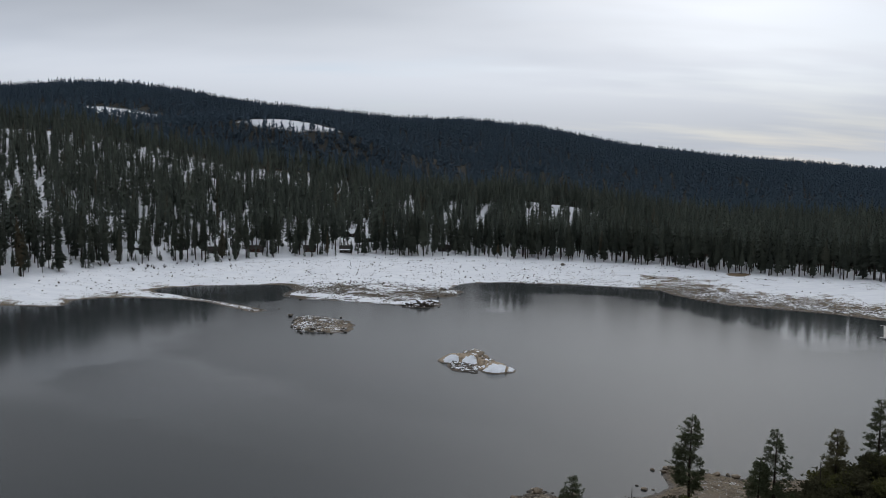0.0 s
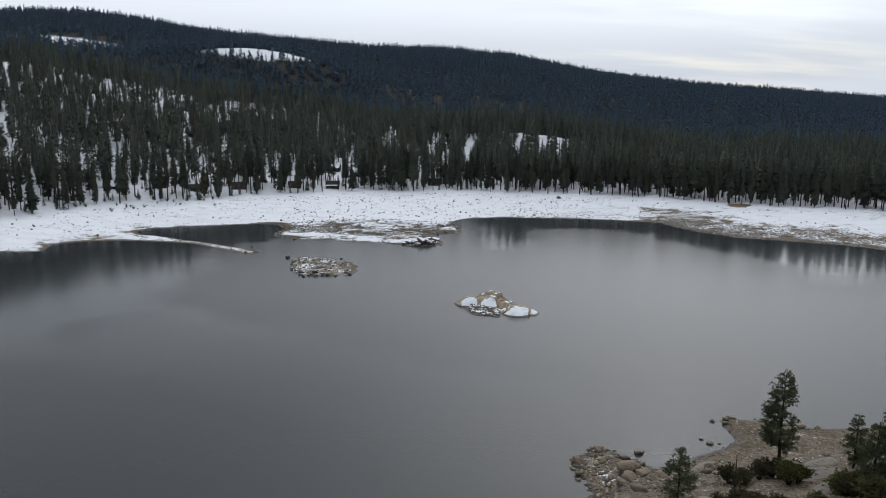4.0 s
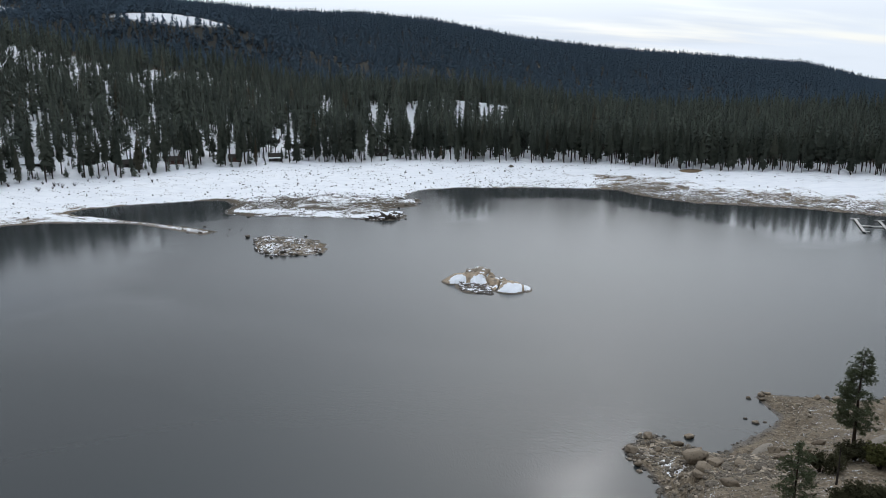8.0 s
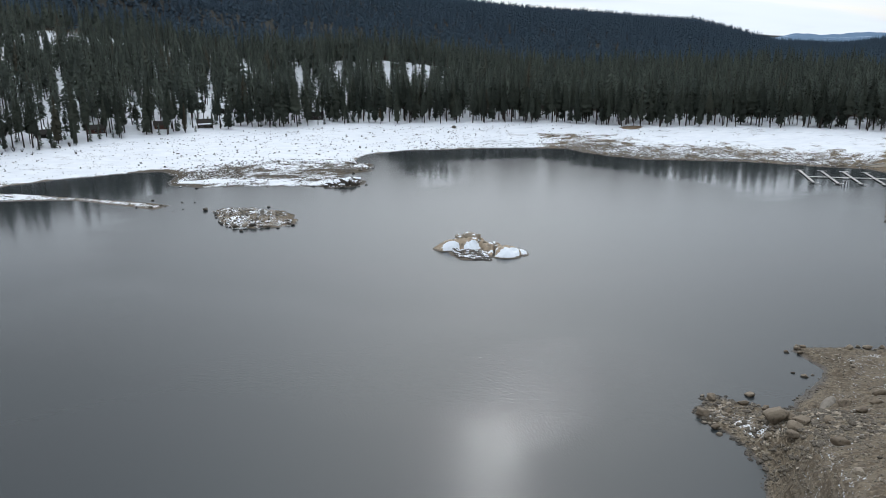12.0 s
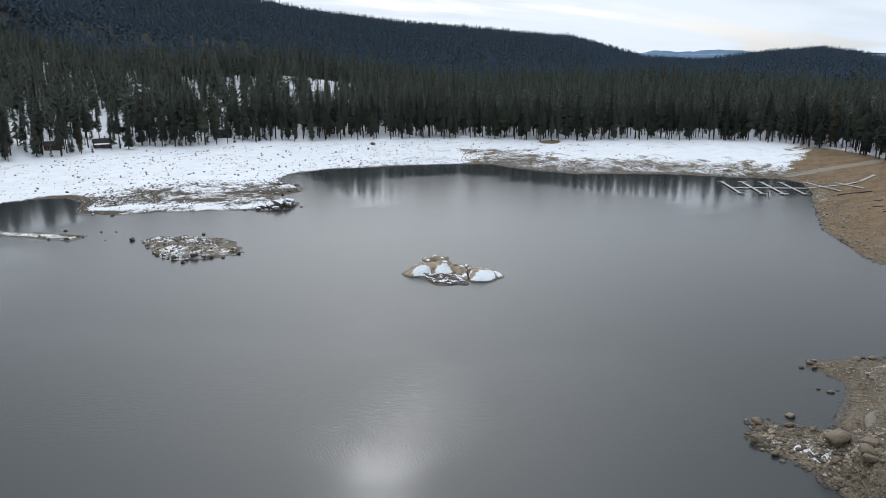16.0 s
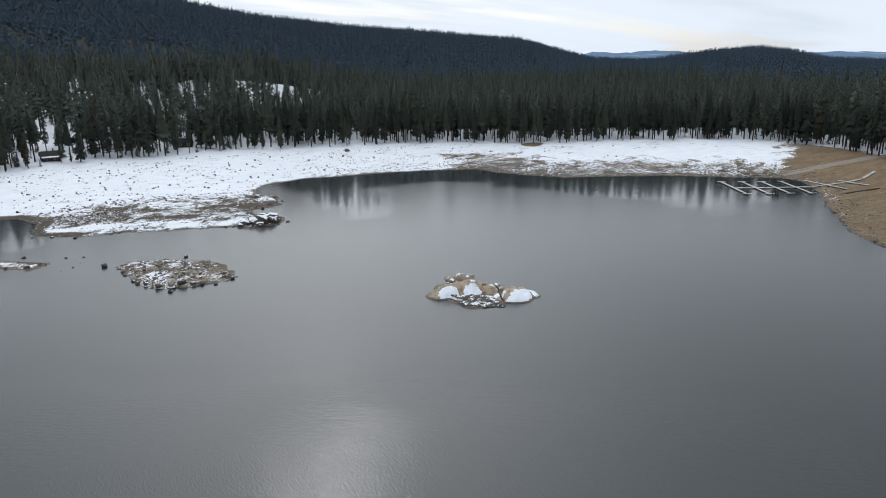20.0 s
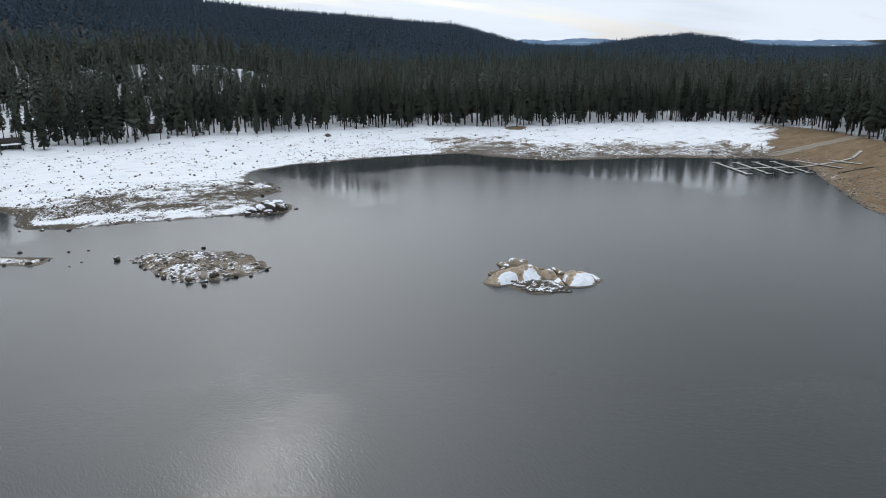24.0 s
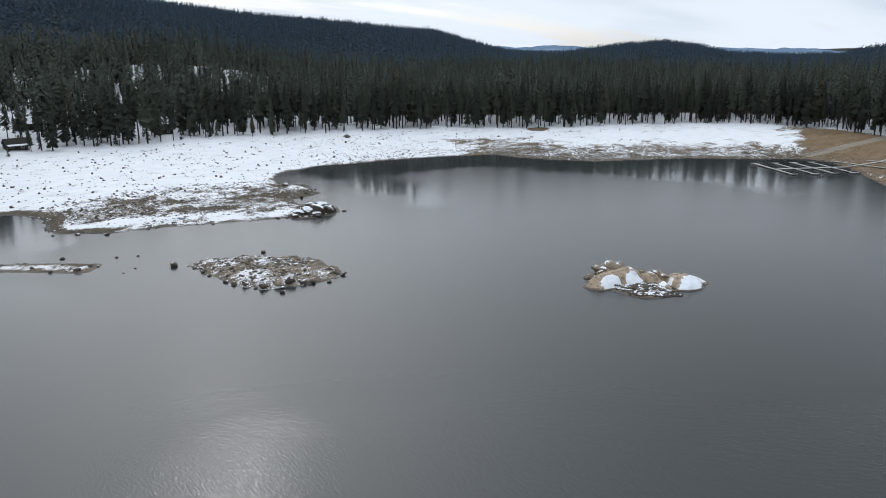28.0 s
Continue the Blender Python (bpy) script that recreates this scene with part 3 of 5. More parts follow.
# ---- conifers ----
def conifer(rng, tall, wide, boughs, bare, bole=True, kite=False):
    """Arrays of a conifer: a trunk and a spiral of ragged drooping boughs. Returns verts, triangles, 0 for bark and 1 for needles, and soft normals."""
    verts, faces, kinds = [], [], []
    rt = tall * 0.010 + 0.05
    sides = 5 if kite else 3
    for z, r in ((-0.8, rt * 1.2), (tall * 0.55, rt * 0.7), (tall * 0.97, 0.02)):
        for k in range(sides):
            a = 2 * math.pi * k / sides
            verts.append((r * math.cos(a), r * math.sin(a), z))
    for ring in range(2 if bole else 0):
        for k in range(sides):
            a, b = ring * sides + k, ring * sides + (k + 1) % sides
            faces += [(a, b, b + sides), (a, b + sides, a + sides)]
            kinds += [0, 0]
    puff = [(v[0] / rt, v[1] / rt, 0.3) for v in verts]
    lop = rng.uniform(0, 6.28)
    for k in range(boughs + 2):
        s = min(0.97, ((k + rng.uniform(0, 1)) / boughs) ** 1.12)
        a = k * 2.4 + rng.uniform(-0.6, 0.6)
        taper = (1 - s) ** 0.72 * (0.62 + 0.38 * min(1, s * 5)) + 0.05
        r = wide * 0.5 * taper * rng.uniform(0.62, 1.18) * (1 + 0.16 * math.cos(a - lop))
        z = tall * (bare + (0.97 - bare) * s)
        lift = max(0.35 * r, 2.3 * tall * (1 - bare) / boughs) * rng.uniform(0.7, 1.1)
        drop = r * rng.uniform(0.12, 0.45) + 0.3 * lift
        spread = rng.uniform(0.36, 0.62) * (1.0 if boughs > 40 else 1.5)
        b = len(verts)
        c, si = math.cos(a), math.sin(a)
        verts.append((0, 0, min(tall, z + lift)))
        puff.append((0.2 * c, 0.2 * si, 1.0))
        outer = ((0.72, -spread), (1.0, 0.0), (0.70, spread)) if kite else ((0.9, -spread), (0.95, spread))
        for q, t in outer:
            u, v = r * (q * c - t * si), r * (q * si + t * c)
            verts.append((u, v, z - drop * q * rng.uniform(0.6, 1.3)))
            puff.append((c - 0.6 * t * si, si + 0.6 * t * c, 1.0))
        faces += [(b, b + 1, b + 2), (b, b + 2, b + 3)] if kite else [(b, b + 1, b + 2)]
        kinds += [1] * (2 if kite else 1)
    puff = np.array(puff)
    return np.array(verts), np.array(faces), np.array(kinds), puff / np.linalg.norm(puff, axis=1)[:, None]


def lay(me, name, values, kind="FLOAT_VECTOR", domain="POINT"):
    """Stores a layer of values on a mesh."""
    layer = me.attributes.new(name, kind, domain)
    layer.data.foreach_set("vector" if kind == "FLOAT_VECTOR" else "value", np.asarray(values, np.float32).ravel())


def scatter(rng, x0, x1, y0, y1, gap):
    """Jittered plan positions on a grid."""
    u = np.arange(x0, x1, gap)
    v = np.arange(y0, y1, gap)
    a, b = np.meshgrid(u, v)
    a = a + rng.uniform(-0.48, 0.48, a.shape) * gap
    b = b + rng.uniform(-0.48, 0.48, b.shape) * gap
    return a.ravel(), b.ravel()


def grove(name, label, models, x, y, z, scale, turn, mats, rng):
    """One joined mesh of many trees, for woods that nobody could count."""
    pick = rng.integers(0, len(models), len(x))
    all_v, all_f, all_k, all_t, all_n, base = [], [], [], [], [], 0
    for k, (v, f, kind, *soft) in enumerate(models):
        sel = np.nonzero(pick == k)[0]
        if not len(sel):
            continue
        c, s = np.cos(turn[sel])[:, None], np.sin(turn[sel])[:, None]
        h = scale[sel][:, None]
        px = (v[None, :, 0] * c - v[None, :, 1] * s) * h + x[sel][:, None]
        py = (v[None, :, 0] * s + v[None, :, 1] * c) * h + y[sel][:, None]
        pz = v[None, :, 2] * h + z[sel][:, None]
        all_v.append(np.stack([px, py, pz], -1).reshape(-1, 3))
        all_f.append((f[None] + (np.arange(len(sel)) * len(v))[:, None, None] + base).reshape(-1, 3))
        all_k.append(np.tile(kind, len(sel)))
        if soft:
            u = soft[0][None]
            all_n.append(np.stack([u[..., 0] * c - u[..., 1] * s, u[..., 0] * s + u[..., 1] * c, u[..., 2] + 0 * c], -1).reshape(-1, 3))
        all_t.append(np.repeat(rng.random(len(sel)), len(f)))
        base += len(sel) * len(v)
    me = mesh_of(name, np.concatenate(all_v), np.concatenate(all_f), mats, np.concatenate(all_k))
    lay(me, "tone", np.concatenate(all_t), "FLOAT", "FACE")
    if all_n:
        lay(me, "puff", np.concatenate(all_n))
    return tagged(new(name, me), label, "forest", kind="stuff")


rng = np.random.default_rng(5)
pick = random.Random(11)
mid_models = [conifer(pick, pick.uniform(20, 31), pick.uniform(5.6, 8.4), 66, pick.uniform(0.10, 0.34)) for _ in range(16)]
young_models = [conifer(pick, pick.uniform(4, 9), pick.uniform(2.2, 3.6), 30, 0.04, False) for _ in range(6)]
far_models = [conifer(pick, pick.uniform(14, 22), pick.uniform(8.0, 11.0), 18, 0.02, False) for _ in range(8)]


CABINS = [(-52, 533), (-69, 545), (-64, 491), (-186, 450), (-162, 461), (-119, 474), (-87, 486), (1, 504), (-208, 447), (-141, 458)]

# narrow snowy clearings up the slope: far end, half width, length
LANES = [(-31, 716, 6, 110), (-60, 596, 4, 70), (-67, 566, 3.5, 60), (9, 690, 4, 100), (39, 668, 4, 100), (15, 628, 3.5, 80), (84, 682, 3.5, 120), (104, 686, 3, 120), (122, 690, 3.5, 120), (30, 570, 3, 55), (-237, 681, 6, 60), (-154, 526, 3, 45), (-222, 471, 3, 40), (-251, 472, 4, 40), (-209, 523, 4, 50), (-182, 587, 3.5, 60), (-154, 590, 3, 60), (-178, 821, 6, 80), (-193, 800, 5, 80)]


def keep_trees(x, y, rng, density):
    az, r = polar(x, y)
    z, d, f = land(x, y, False)
    open_ = np.zeros(len(x), bool)
    for cx, cy in CABINS:
        c_az, c_r = polar(np.array([float(cx)]), np.array([float(cy)]))
        open_ |= (np.abs(np.radians(az - c_az)) * r < 3.6) & (r < c_r + 4) & (r > c_r - 13)
    for cx, cy, half, deep in LANES:
        c_az, c_r = polar(np.array([float(cx)]), np.array([float(cy)]))
        open_ |= (np.abs(np.radians(az - c_az)) * r < half * (0.6 + 0.8 * grain2(x, y, 14, 77, 2))) & (r < c_r + 8) & (r > c_r - deep) & (f > 12)
    ok = (f > 0) & (d > 8) & ~open_ & (rng.random(len(x)) < density(x, y, az, r, f))
    return x[ok], y[ok], z[ok], az[ok], r[ok], f[ok]


# woods behind the shore
x, y = scatter(rng, -620, 620, 150, 950, 6.4)
def density_mid(x, y, az, r, f):
    thin = step(az, 19, 2) * (0.42 + 0.12 * np.exp(-((az + 15) / 11) ** 2)) * step(0.5 * grain2(x * 0.7, y * 1.5, 15, 21, 2) + 0.5 * grain2(x * 0.6, y * 1.4, 40, 22, 2), 0.42, 0.58)
    inside = (az > -36) & (az < 76)
    return np.where(inside & (f > 26) & (r < 860), (0.92 - thin) * (0.5 + 0.5 * step(f, 420, 60)), 0) * (1 - glades(x, y))
x, y, z, az, r, f = keep_trees(x, y, rng, density_mid)
print("mid woods", len(x))
grove("mixed_woods", "dense dark conifer woods on snowy hillsides above the lake", mid_models, x, y, z, rng.uniform(0.62, 1.15, len(x)), rng.uniform(0, 6.28, len(x)), [BARK, WOODS], rng)

# young trees under the open woods of the western slope
x, y = scatter(rng, -420, 330, 180, 760, 7.5)
def density_young(x, y, az, r, f):
    return np.where((((az > -34) & (az < 9)) | (az > 42)) & (f > 1) & (r < 720), np.where(az < 10, 0.62, 0.4) * np.where((az > 42) & (f > 40), 0, 1), 0)
x, y, z, az, r, f = keep_trees(x, y, rng, density_young)
grove("young_conifers", "young conifers and brush between older trunks on snow", young_models, x, y, z, rng.uniform(0.5, 1.1, len(x)), rng.uniform(0, 6.28, len(x)), [BARK, WOODS], rng)

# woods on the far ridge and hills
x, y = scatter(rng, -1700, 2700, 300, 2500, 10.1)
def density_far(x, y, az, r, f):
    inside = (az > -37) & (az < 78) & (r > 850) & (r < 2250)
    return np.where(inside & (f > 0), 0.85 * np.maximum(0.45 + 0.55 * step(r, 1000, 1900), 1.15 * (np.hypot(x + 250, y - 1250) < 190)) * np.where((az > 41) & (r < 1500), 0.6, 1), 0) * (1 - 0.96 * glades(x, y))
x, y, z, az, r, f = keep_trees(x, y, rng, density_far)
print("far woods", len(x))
grove("ridge_woods", "distant conifer forest covering a long ridge, haze blue in its colour", far_models, x, y, z, rng.uniform(0.75, 1.2, len(x)), rng.uniform(0, 6.28, len(x)), [BARK, HAZED_WOODS], rng)

# the front row along the beach: single trees
def tree_model(pick, tall, wide, boughs, bare, needles):
    v, f, k, puff = conifer(pick, tall, wide, boughs, bare, kite=True)
    trunk = mesh_of("trunk", v, f[k == 0], [BARK], smooth=True)
    crown = mesh_of("crown", v, f[k == 1], [needles])
    lay(crown, "puff", puff)
    return trunk, crown

front_models = [tree_model(pick, pick.uniform(20, 30), pick.uniform(5.4, 8.0), 150, pick.uniform(0.08, 0.38), NEEDLES) for _ in range(14)]
first_trees = []
for trunk, crown in front_models:
    tree = new("conifer")
    child("trunk", trunk, tree)
    child("crown", crown, tree)
    tagged(tree, "tall dark green conifer at the snowy forest edge", "tree", "conifers along the shore")
    first_trees.append(tree)
x, y = scatter(rng, -330, 330, 180, 560, 5.2)
def density_front(x, y, az, r, f):
    return np.where((f > 0.5) & (f <= 26) & (az > -35) & (az < 72), 0.62 + 0.16 * step(az, 10, 20), 0)
x, y, z, az, r, f = keep_trees(x, y, rng, density_front)
order = np.argsort(f)
singles = order[:330]
rest = order[330:]
print("front trees", len(singles), "rest", len(rest))
for n, k in enumerate(singles):
    m = pose(x[k], y[k], z[k], pick.uniform(-1.5, 1.5), pick.uniform(-1.5, 1.5), pick.uniform(0, 360)) @ Matrix.Scale(pick.choice((pick.uniform(0.35, 0.7) if az[k] < 14 else pick.uniform(0.72, 1.0), pick.uniform(0.7, 1.1), pick.uniform(0.8, 1.12))), 4)
    if n < len(first_trees):
        first_trees[n].matrix_basis = m
    else:
        source = first_trees[n % len(first_trees)]
        made = copy_thing(source, m)
        made.matrix_basis = m
near_models = [conifer(pick, pick.uniform(20, 29), pick.uniform(5.4, 7.8), 90, pick.uniform(0.18, 0.42)) for _ in range(10)]
grove("edge_woods", "dark conifers standing close behind the snowy beach", near_models, x[rest], y[rest], z[rest], rng.uniform(0.65, 1.1, len(rest)), rng.uniform(0, 6.28, len(rest)), [BARK, NEEDLES], rng)


# ---- far blue hills beyond the gap ----
def far_hills():
    m, n = material("haze_tinted_hills")
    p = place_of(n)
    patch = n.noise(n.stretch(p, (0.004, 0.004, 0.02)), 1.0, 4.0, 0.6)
    # aerial haze is painted in: blue for the slopes, blue-grey for the snow
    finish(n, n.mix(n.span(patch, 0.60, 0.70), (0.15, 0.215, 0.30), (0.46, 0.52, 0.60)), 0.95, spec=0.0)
    az = np.linspace(-50, 95, 600)
    crest = 4 + 22 * np.exp(-((az - 41.3) / 1.0) ** 2) + 28 * np.exp(-((az - 45.5) / 2.6) ** 2) + 12 * np.exp(-((az - 58) / 2.2) ** 2) + 8 * np.exp(-((az - 62) / 1.5) ** 2) + (grain2(az * 10, az * 0 + 3, 6.0, 44) - 0.5) * 18
    verts, faces = [], []
    for k, (a, h) in enumerate(zip(np.radians(az), crest)):
        for r, z in ((2900, -12), (3500, 9), (4550, 4 + h * 0.65), (4680, 4 + h * 0.9), (4850, -20)):
            verts.append((HUB[0] + r * math.sin(a), HUB[1] + r * math.cos(a), z))
        if k:
            b = 5 * k
            faces += [(b - 5 + q, b + q, b + q + 1, b - 4 + q) for q in range(4)]
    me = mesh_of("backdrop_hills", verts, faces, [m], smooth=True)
    tagged(new("backdrop_hills", me), "mountains with snow patches on the horizon, haze put into their blue colour", "mountains", kind="structure")


far_hills()


# ---- rocks ----
def rock_mesh(seed, mat, sub=2, flat=0.6, rough=0.28, facets=11):
    """An angular boulder of about unit size, its base below zero."""
    bm = bmesh.new()
    bmesh.ops.create_icosphere(bm, subdivisions=sub, radius=0.5)
    r = random.Random(seed)
    shift = Vector((seed * 3.1, seed * 1.7, seed * 0.9))
    cuts = [(Vector((r.uniform(-1, 1), r.uniform(-1, 1), r.uniform(-0.4, 1))).normalized(), r.uniform(0.26, 0.40)) for _ in range(facets)]
    for v in bm.verts:
        d = v.co.normalized()
        v.co *= 1 + rough * noise.noise(d * 1.6 + shift) + rough * 0.4 * noise.noise(d * 4.5 + shift)
        for normal, reach in cuts:
            over = v.co.dot(normal) - reach
            if over > 0:
                v.co -= normal * over
        v.co.z *= flat
    for face in bm.faces:
        face.smooth = sub > 2
    me = bpy.data.meshes.new("boulder")
    bm.to_mesh(me)
    bm.free()
    me.materials.append(mat)
    return me


GRANITE_ROCKS = [rock_mesh(k, GRANITE, 3, 0.72, 0.36, 3) for k in range(5)]
RUBBLE_ROCKS = [rock_mesh(k + 10, RUBBLE, 2, 0.6, 0.34) for k in range(7)]
DARK_ROCKS = [rock_mesh(k + 20, DARK_ROCK, 2, 0.62, 0.32) for k in range(7)]


def rock(meshes, x, y, size, label, group, sink=0.18, base=None, wide=(0.8, 1.25)):
    me = meshes[pick.randrange(len(meshes))]
    ob = new("boulder", me)
    z = max(height_at(x, y), -0.12) if base is None else base
    sx, sy = size * pick.uniform(*wide), size * pick.uniform(*wide)
    ob.matrix_basis = pose(x, y, z + size * (0.30 - sink), pick.uniform(-12, 12), pick.uniform(-12, 12), pick.uniform(0, 360)) @ Matrix.Diagonal((sx, sy, size, 1))
    return tagged(ob, label, "rock", group)


def pebble_bed(name, label, xs_, ys_, zs_, sizes, mat, category="gravel"):
    """Loose stones too many to count, as one mesh."""
    models = []
    for k in range(6):
        bm = bmesh.new()
        bmesh.ops.create_icosphere(bm, subdivisions=1, radius=0.5)
        for v in bm.verts:
            v.co *= 1 + 0.35 * noise.noise(v.co * 2.5 + Vector((k * 5.0, 0, 0)))
            v.co.z *= 0.6
        bm.verts.index_update()
        models.append((np.array([v.co[:] for v in bm.verts]), np.array([[v.index for v in f.verts] for f in bm.faces]), np.zeros(len(bm.faces), int)))
        bm.free()
    ob = grove(name, label, models, np.asarray(xs_), np.asarray(ys_), np.asarray(zs_), np.asarray(sizes), rng.uniform(0, 6.28, len(xs_)), [mat], rng)
    ob["category"] = category
    return ob


# ---- the granite islet ----
def islet_material():
    m, n = material("islet_granite")
    p = place_of(n)
    cover = n.add("ShaderNodeAttribute", attribute_name="snow").outputs["Fac"]
    mid, grit, big = n.noise(p, 1.3, 5.0, 0.65), n.noise(p, 7.0, 4.0, 0.65), n.noise(p, 0.35, 3.0, 0.5)
    color = n.mix(n.span(big, 0.35, 0.65), (0.33, 0.25, 0.165), (0.43, 0.34, 0.24))
    stain = n.noise(n.stretch(p, (0.9, 0.9, 0.25), 0.6), 1.0, 5.0, 0.7)
    color = n.mix(n.span(mid, 0.54, 0.66), color, (0.12, 0.093, 0.066))
    color = n.mix(n.maths("MULTIPLY", n.span(stain, 0.50, 0.62), 0.7), color, (0.15, 0.118, 0.085))
    color = n.mix(n.maths("MULTIPLY", n.span(grit, 0.5, 0.7), 0.4), color, (0.50, 0.42, 0.32))
    high = n.add("ShaderNodeSeparateXYZ", Vector=p).outputs["Z"]
    wet = n.span(n.maths("ADD", high, n.maths("MULTIPLY", n.maths("SUBTRACT", mid, 0.5), 0.35)), 0.42, 0.15)
    color = n.mix(n.maths("MULTIPLY", wet, 0.75), color, (0.05, 0.043, 0.036))
    edge = n.maths("ADD", cover, n.maths("ADD", n.maths("MULTIPLY", n.maths("SUBTRACT", mid, 0.5), 0.5), n.maths("MULTIPLY", n.maths("SUBTRACT", grit, 0.5), 0.18)))
    snowy = n.maths("MULTIPLY", n.span(edge, 0.47, 0.55), n.span(wet, 0.7, 0.3))
    finish(n, n.mix(snowy, color, (0.84, 0.86, 0.89)), 0.7, n.maths("ADD", mid, n.maths("MULTIPLY", grit, 0.4)), 0.14, spec=0.3)
    return m


ISLET = islet_material()


def blob(x, y, cx, cy, a, b, turn=0.0, power=2.0):
    c, s = math.cos(radians(turn)), math.sin(radians(turn))
    u, v = ((x - cx) * c + (y - cy) * s) / a, (-(x - cx) * s + (y - cy) * c) / b
    return (np.abs(u) ** 2 + np.abs(v) ** 2) ** (power / 2)


def field_mesh(name, x0, x1, y0, y1, gap, heights, mat, floor=-0.7, **layers):
    """A sheet of ground over a rectangle of the plan, kept where it rises over the given depth."""
    u, v = np.arange(x0, x1, gap), np.arange(y0, y1, gap)
    a, b = np.meshgrid(u, v)
    z = heights(a, b)
    ids = np.arange(a.size).reshape(a.shape)
    q = np.stack([ids[:-1, :-1], ids[:-1, 1:], ids[1:, 1:], ids[1:, :-1]], -1).reshape(-1, 4)
    q = q[z.ravel()[q].max(1) > floor]
    used, q2 = np.unique(q, return_inverse=True)
    pts = np.stack([a, b, np.maximum(z, floor - 0.3)], -1).reshape(-1, 3)[used]
    me = mesh_of(name, pts, q2.reshape(-1, 4), [mat], smooth=True)
    for key, fn in layers.items():
        layer = me.attributes.new(key, "FLOAT", "POINT")
        layer.data.foreach_set("value", fn(pts[:, 0], pts[:, 1]).astype(np.float32))
    return me


def islet_height(x, y):
    wx = x + (grain2(x, y, 5.0, 63, 3) - 0.5) * 2.6
    wy = y + (grain2(x, y, 5.0, 64, 3) - 0.5) * 2.6
    def dome(cx, cy, a, b, h, turn, p=2.2, lean=0.0):
        q = blob(wx, wy, cx, cy, a, b, turn, 1.0)
        c, s = math.cos(radians(turn)), math.sin(radians(turn))
        along = ((x - cx) * c + (y - cy) * s) / a
        return np.where(q < 1.4, h * (1 - q ** p) - lean * along * np.clip(1.2 - q, 0, 1), -1.2)
    z = dome(6.8, 236.6, 7.8, 4.5, 2.7, -18, 2.5, -0.2)
    z = np.maximum(z, dome(10.0, 236.2, 4.8, 3.6, 3.1, -10, 2.2, -0.2))
    z = np.maximum(z, dome(17.4, 226.9, 6.2, 4.7, 2.3, -14, 1.9, 0.7))
    z = np.maximum(z, dome(14.2, 232.2, 4.6, 3.0, 1.8, -30, 2.6))
    z = np.maximum(z, dome(10.2, 241.0, 5.4, 3.4, 1.7, 25, 3.2))
    z = np.maximum(z, dome(6.8, 229.6, 6.0, 4.8, 0.9, -45, 1.6))
    for ax, ay, bx, by, deep in ((12.6, 225.5, 15.2, 233.5, 1.9), (5.2, 231.0, 6.4, 236.0, 0.35), (11.6, 232.0, 13.0, 240, 1.4), (1.5, 240.5, 13, 238.6, 1.2), (19.8, 222.6, 21.2, 230, 0.8), (8.8, 231.0, 10.4, 233.5, 0.3)):
        t = np.clip(((wx - ax) * (bx - ax) + (wy - ay) * (by - ay)) / ((bx - ax) ** 2 + (by - ay) ** 2), 0, 1)
        gap = np.hypot(wx - ax - t * (bx - ax), wy - ay - t * (by - ay))
        z = z - deep * np.exp(-(gap / 0.42) ** 2) * (z > 0.2)
    ledge = np.abs(grain2(x + 0.6 * y, y, 3.2, 65, 3) - 0.5)
    return z + (grain2(x, y, 1.6, 61) - 0.5) * 0.35 - np.exp(-(ledge / 0.045) ** 2) * 0.42 * (z > 0.3)


def islet_snow(x, y):
    def lie(cx, cy, a, b, turn, k=1.0):
        return k * np.clip(1.12 - 0.72 * blob(x, y, cx, cy, a, b, turn, 1.0), 0, 1.1)
    s = lie(3.2, 234.6, 3.0, 1.9, -20)
    for row in ((8.6, 232.9, 3.3, 2.1, 8, 1.0), (17.2, 223.9, 6.2, 2.5, 6, 1.0), (21.8, 226.6, 2.2, 3.4, 0, 1.0), (12.6, 228.4, 2.6, 1.2, -30, 0.95), (15.2, 233.0, 2.2, 1.0, 0, 0.8), (11.4, 238.6, 2.6, 1.0, 10, 0.8), (13.2, 240.0, 1.4, 1.0, 0, 0.8), (10.6, 235.6, 1.6, 0.7, 20, 0.7)):
        s = np.maximum(s, lie(*row))
    seam = np.exp(-((x - 20.1 - (y - 225) * 0.25) / 0.30) ** 2) + np.exp(-((x - 5.9 - (y - 233) * 0.3) / 0.45) ** 2)
    return s * (1 - np.clip(seam, 0, 1) * 0.8)


islet = tagged(new("granite_islet"), "tan granite islet with snow patches rising from the lake", "islet")
child("bedrock", field_mesh("bedrock", -3, 27, 216, 250, 0.3, islet_height, ISLET, snow=islet_snow), islet)
ISLET_ROCKS = [rock_mesh(60 + k, SNOWY_GRANITE, 3, 0.62, 0.42) for k in range(4)]
for x, y, s in ((11.4, 241.2, 4.6), (8.4, 241.9, 3.2), (5.4, 242.6, 2.6), (13.6, 240.0, 2.2), (14.6, 239.4, 1.9), (5.6, 241.8, 2.2), (4.4, 242.4, 1.5), (6.4, 240.6, 1.8), (8.8, 240.4, 1.6), (16.2, 232.6, 2.4), (13.4, 234.6, 1.8), (15.4, 229.8, 1.6)):
    z = float(islet_height(np.array([x]), np.array([y]))[0])
    rock(ISLET_ROCKS, x, y, s, "brown granite boulder lodged on the rocky islet", "boulders on the islet", 0.24, max(z, 0), (1.0, 1.6))
tx, ty = [], []
for k in range(430):
    a, b = pick.uniform(-0.8, 0.62), pick.uniform(0, 1)
    tx.append(7.4 + a * 5.6 + b * 0.4)
    ty.append(223.6 - a * 3.8 + b * 7.6 + abs(a) * 1.2)
tx, ty = np.array(tx), np.array(ty)
ok = islet_height(tx, ty) < 1.15
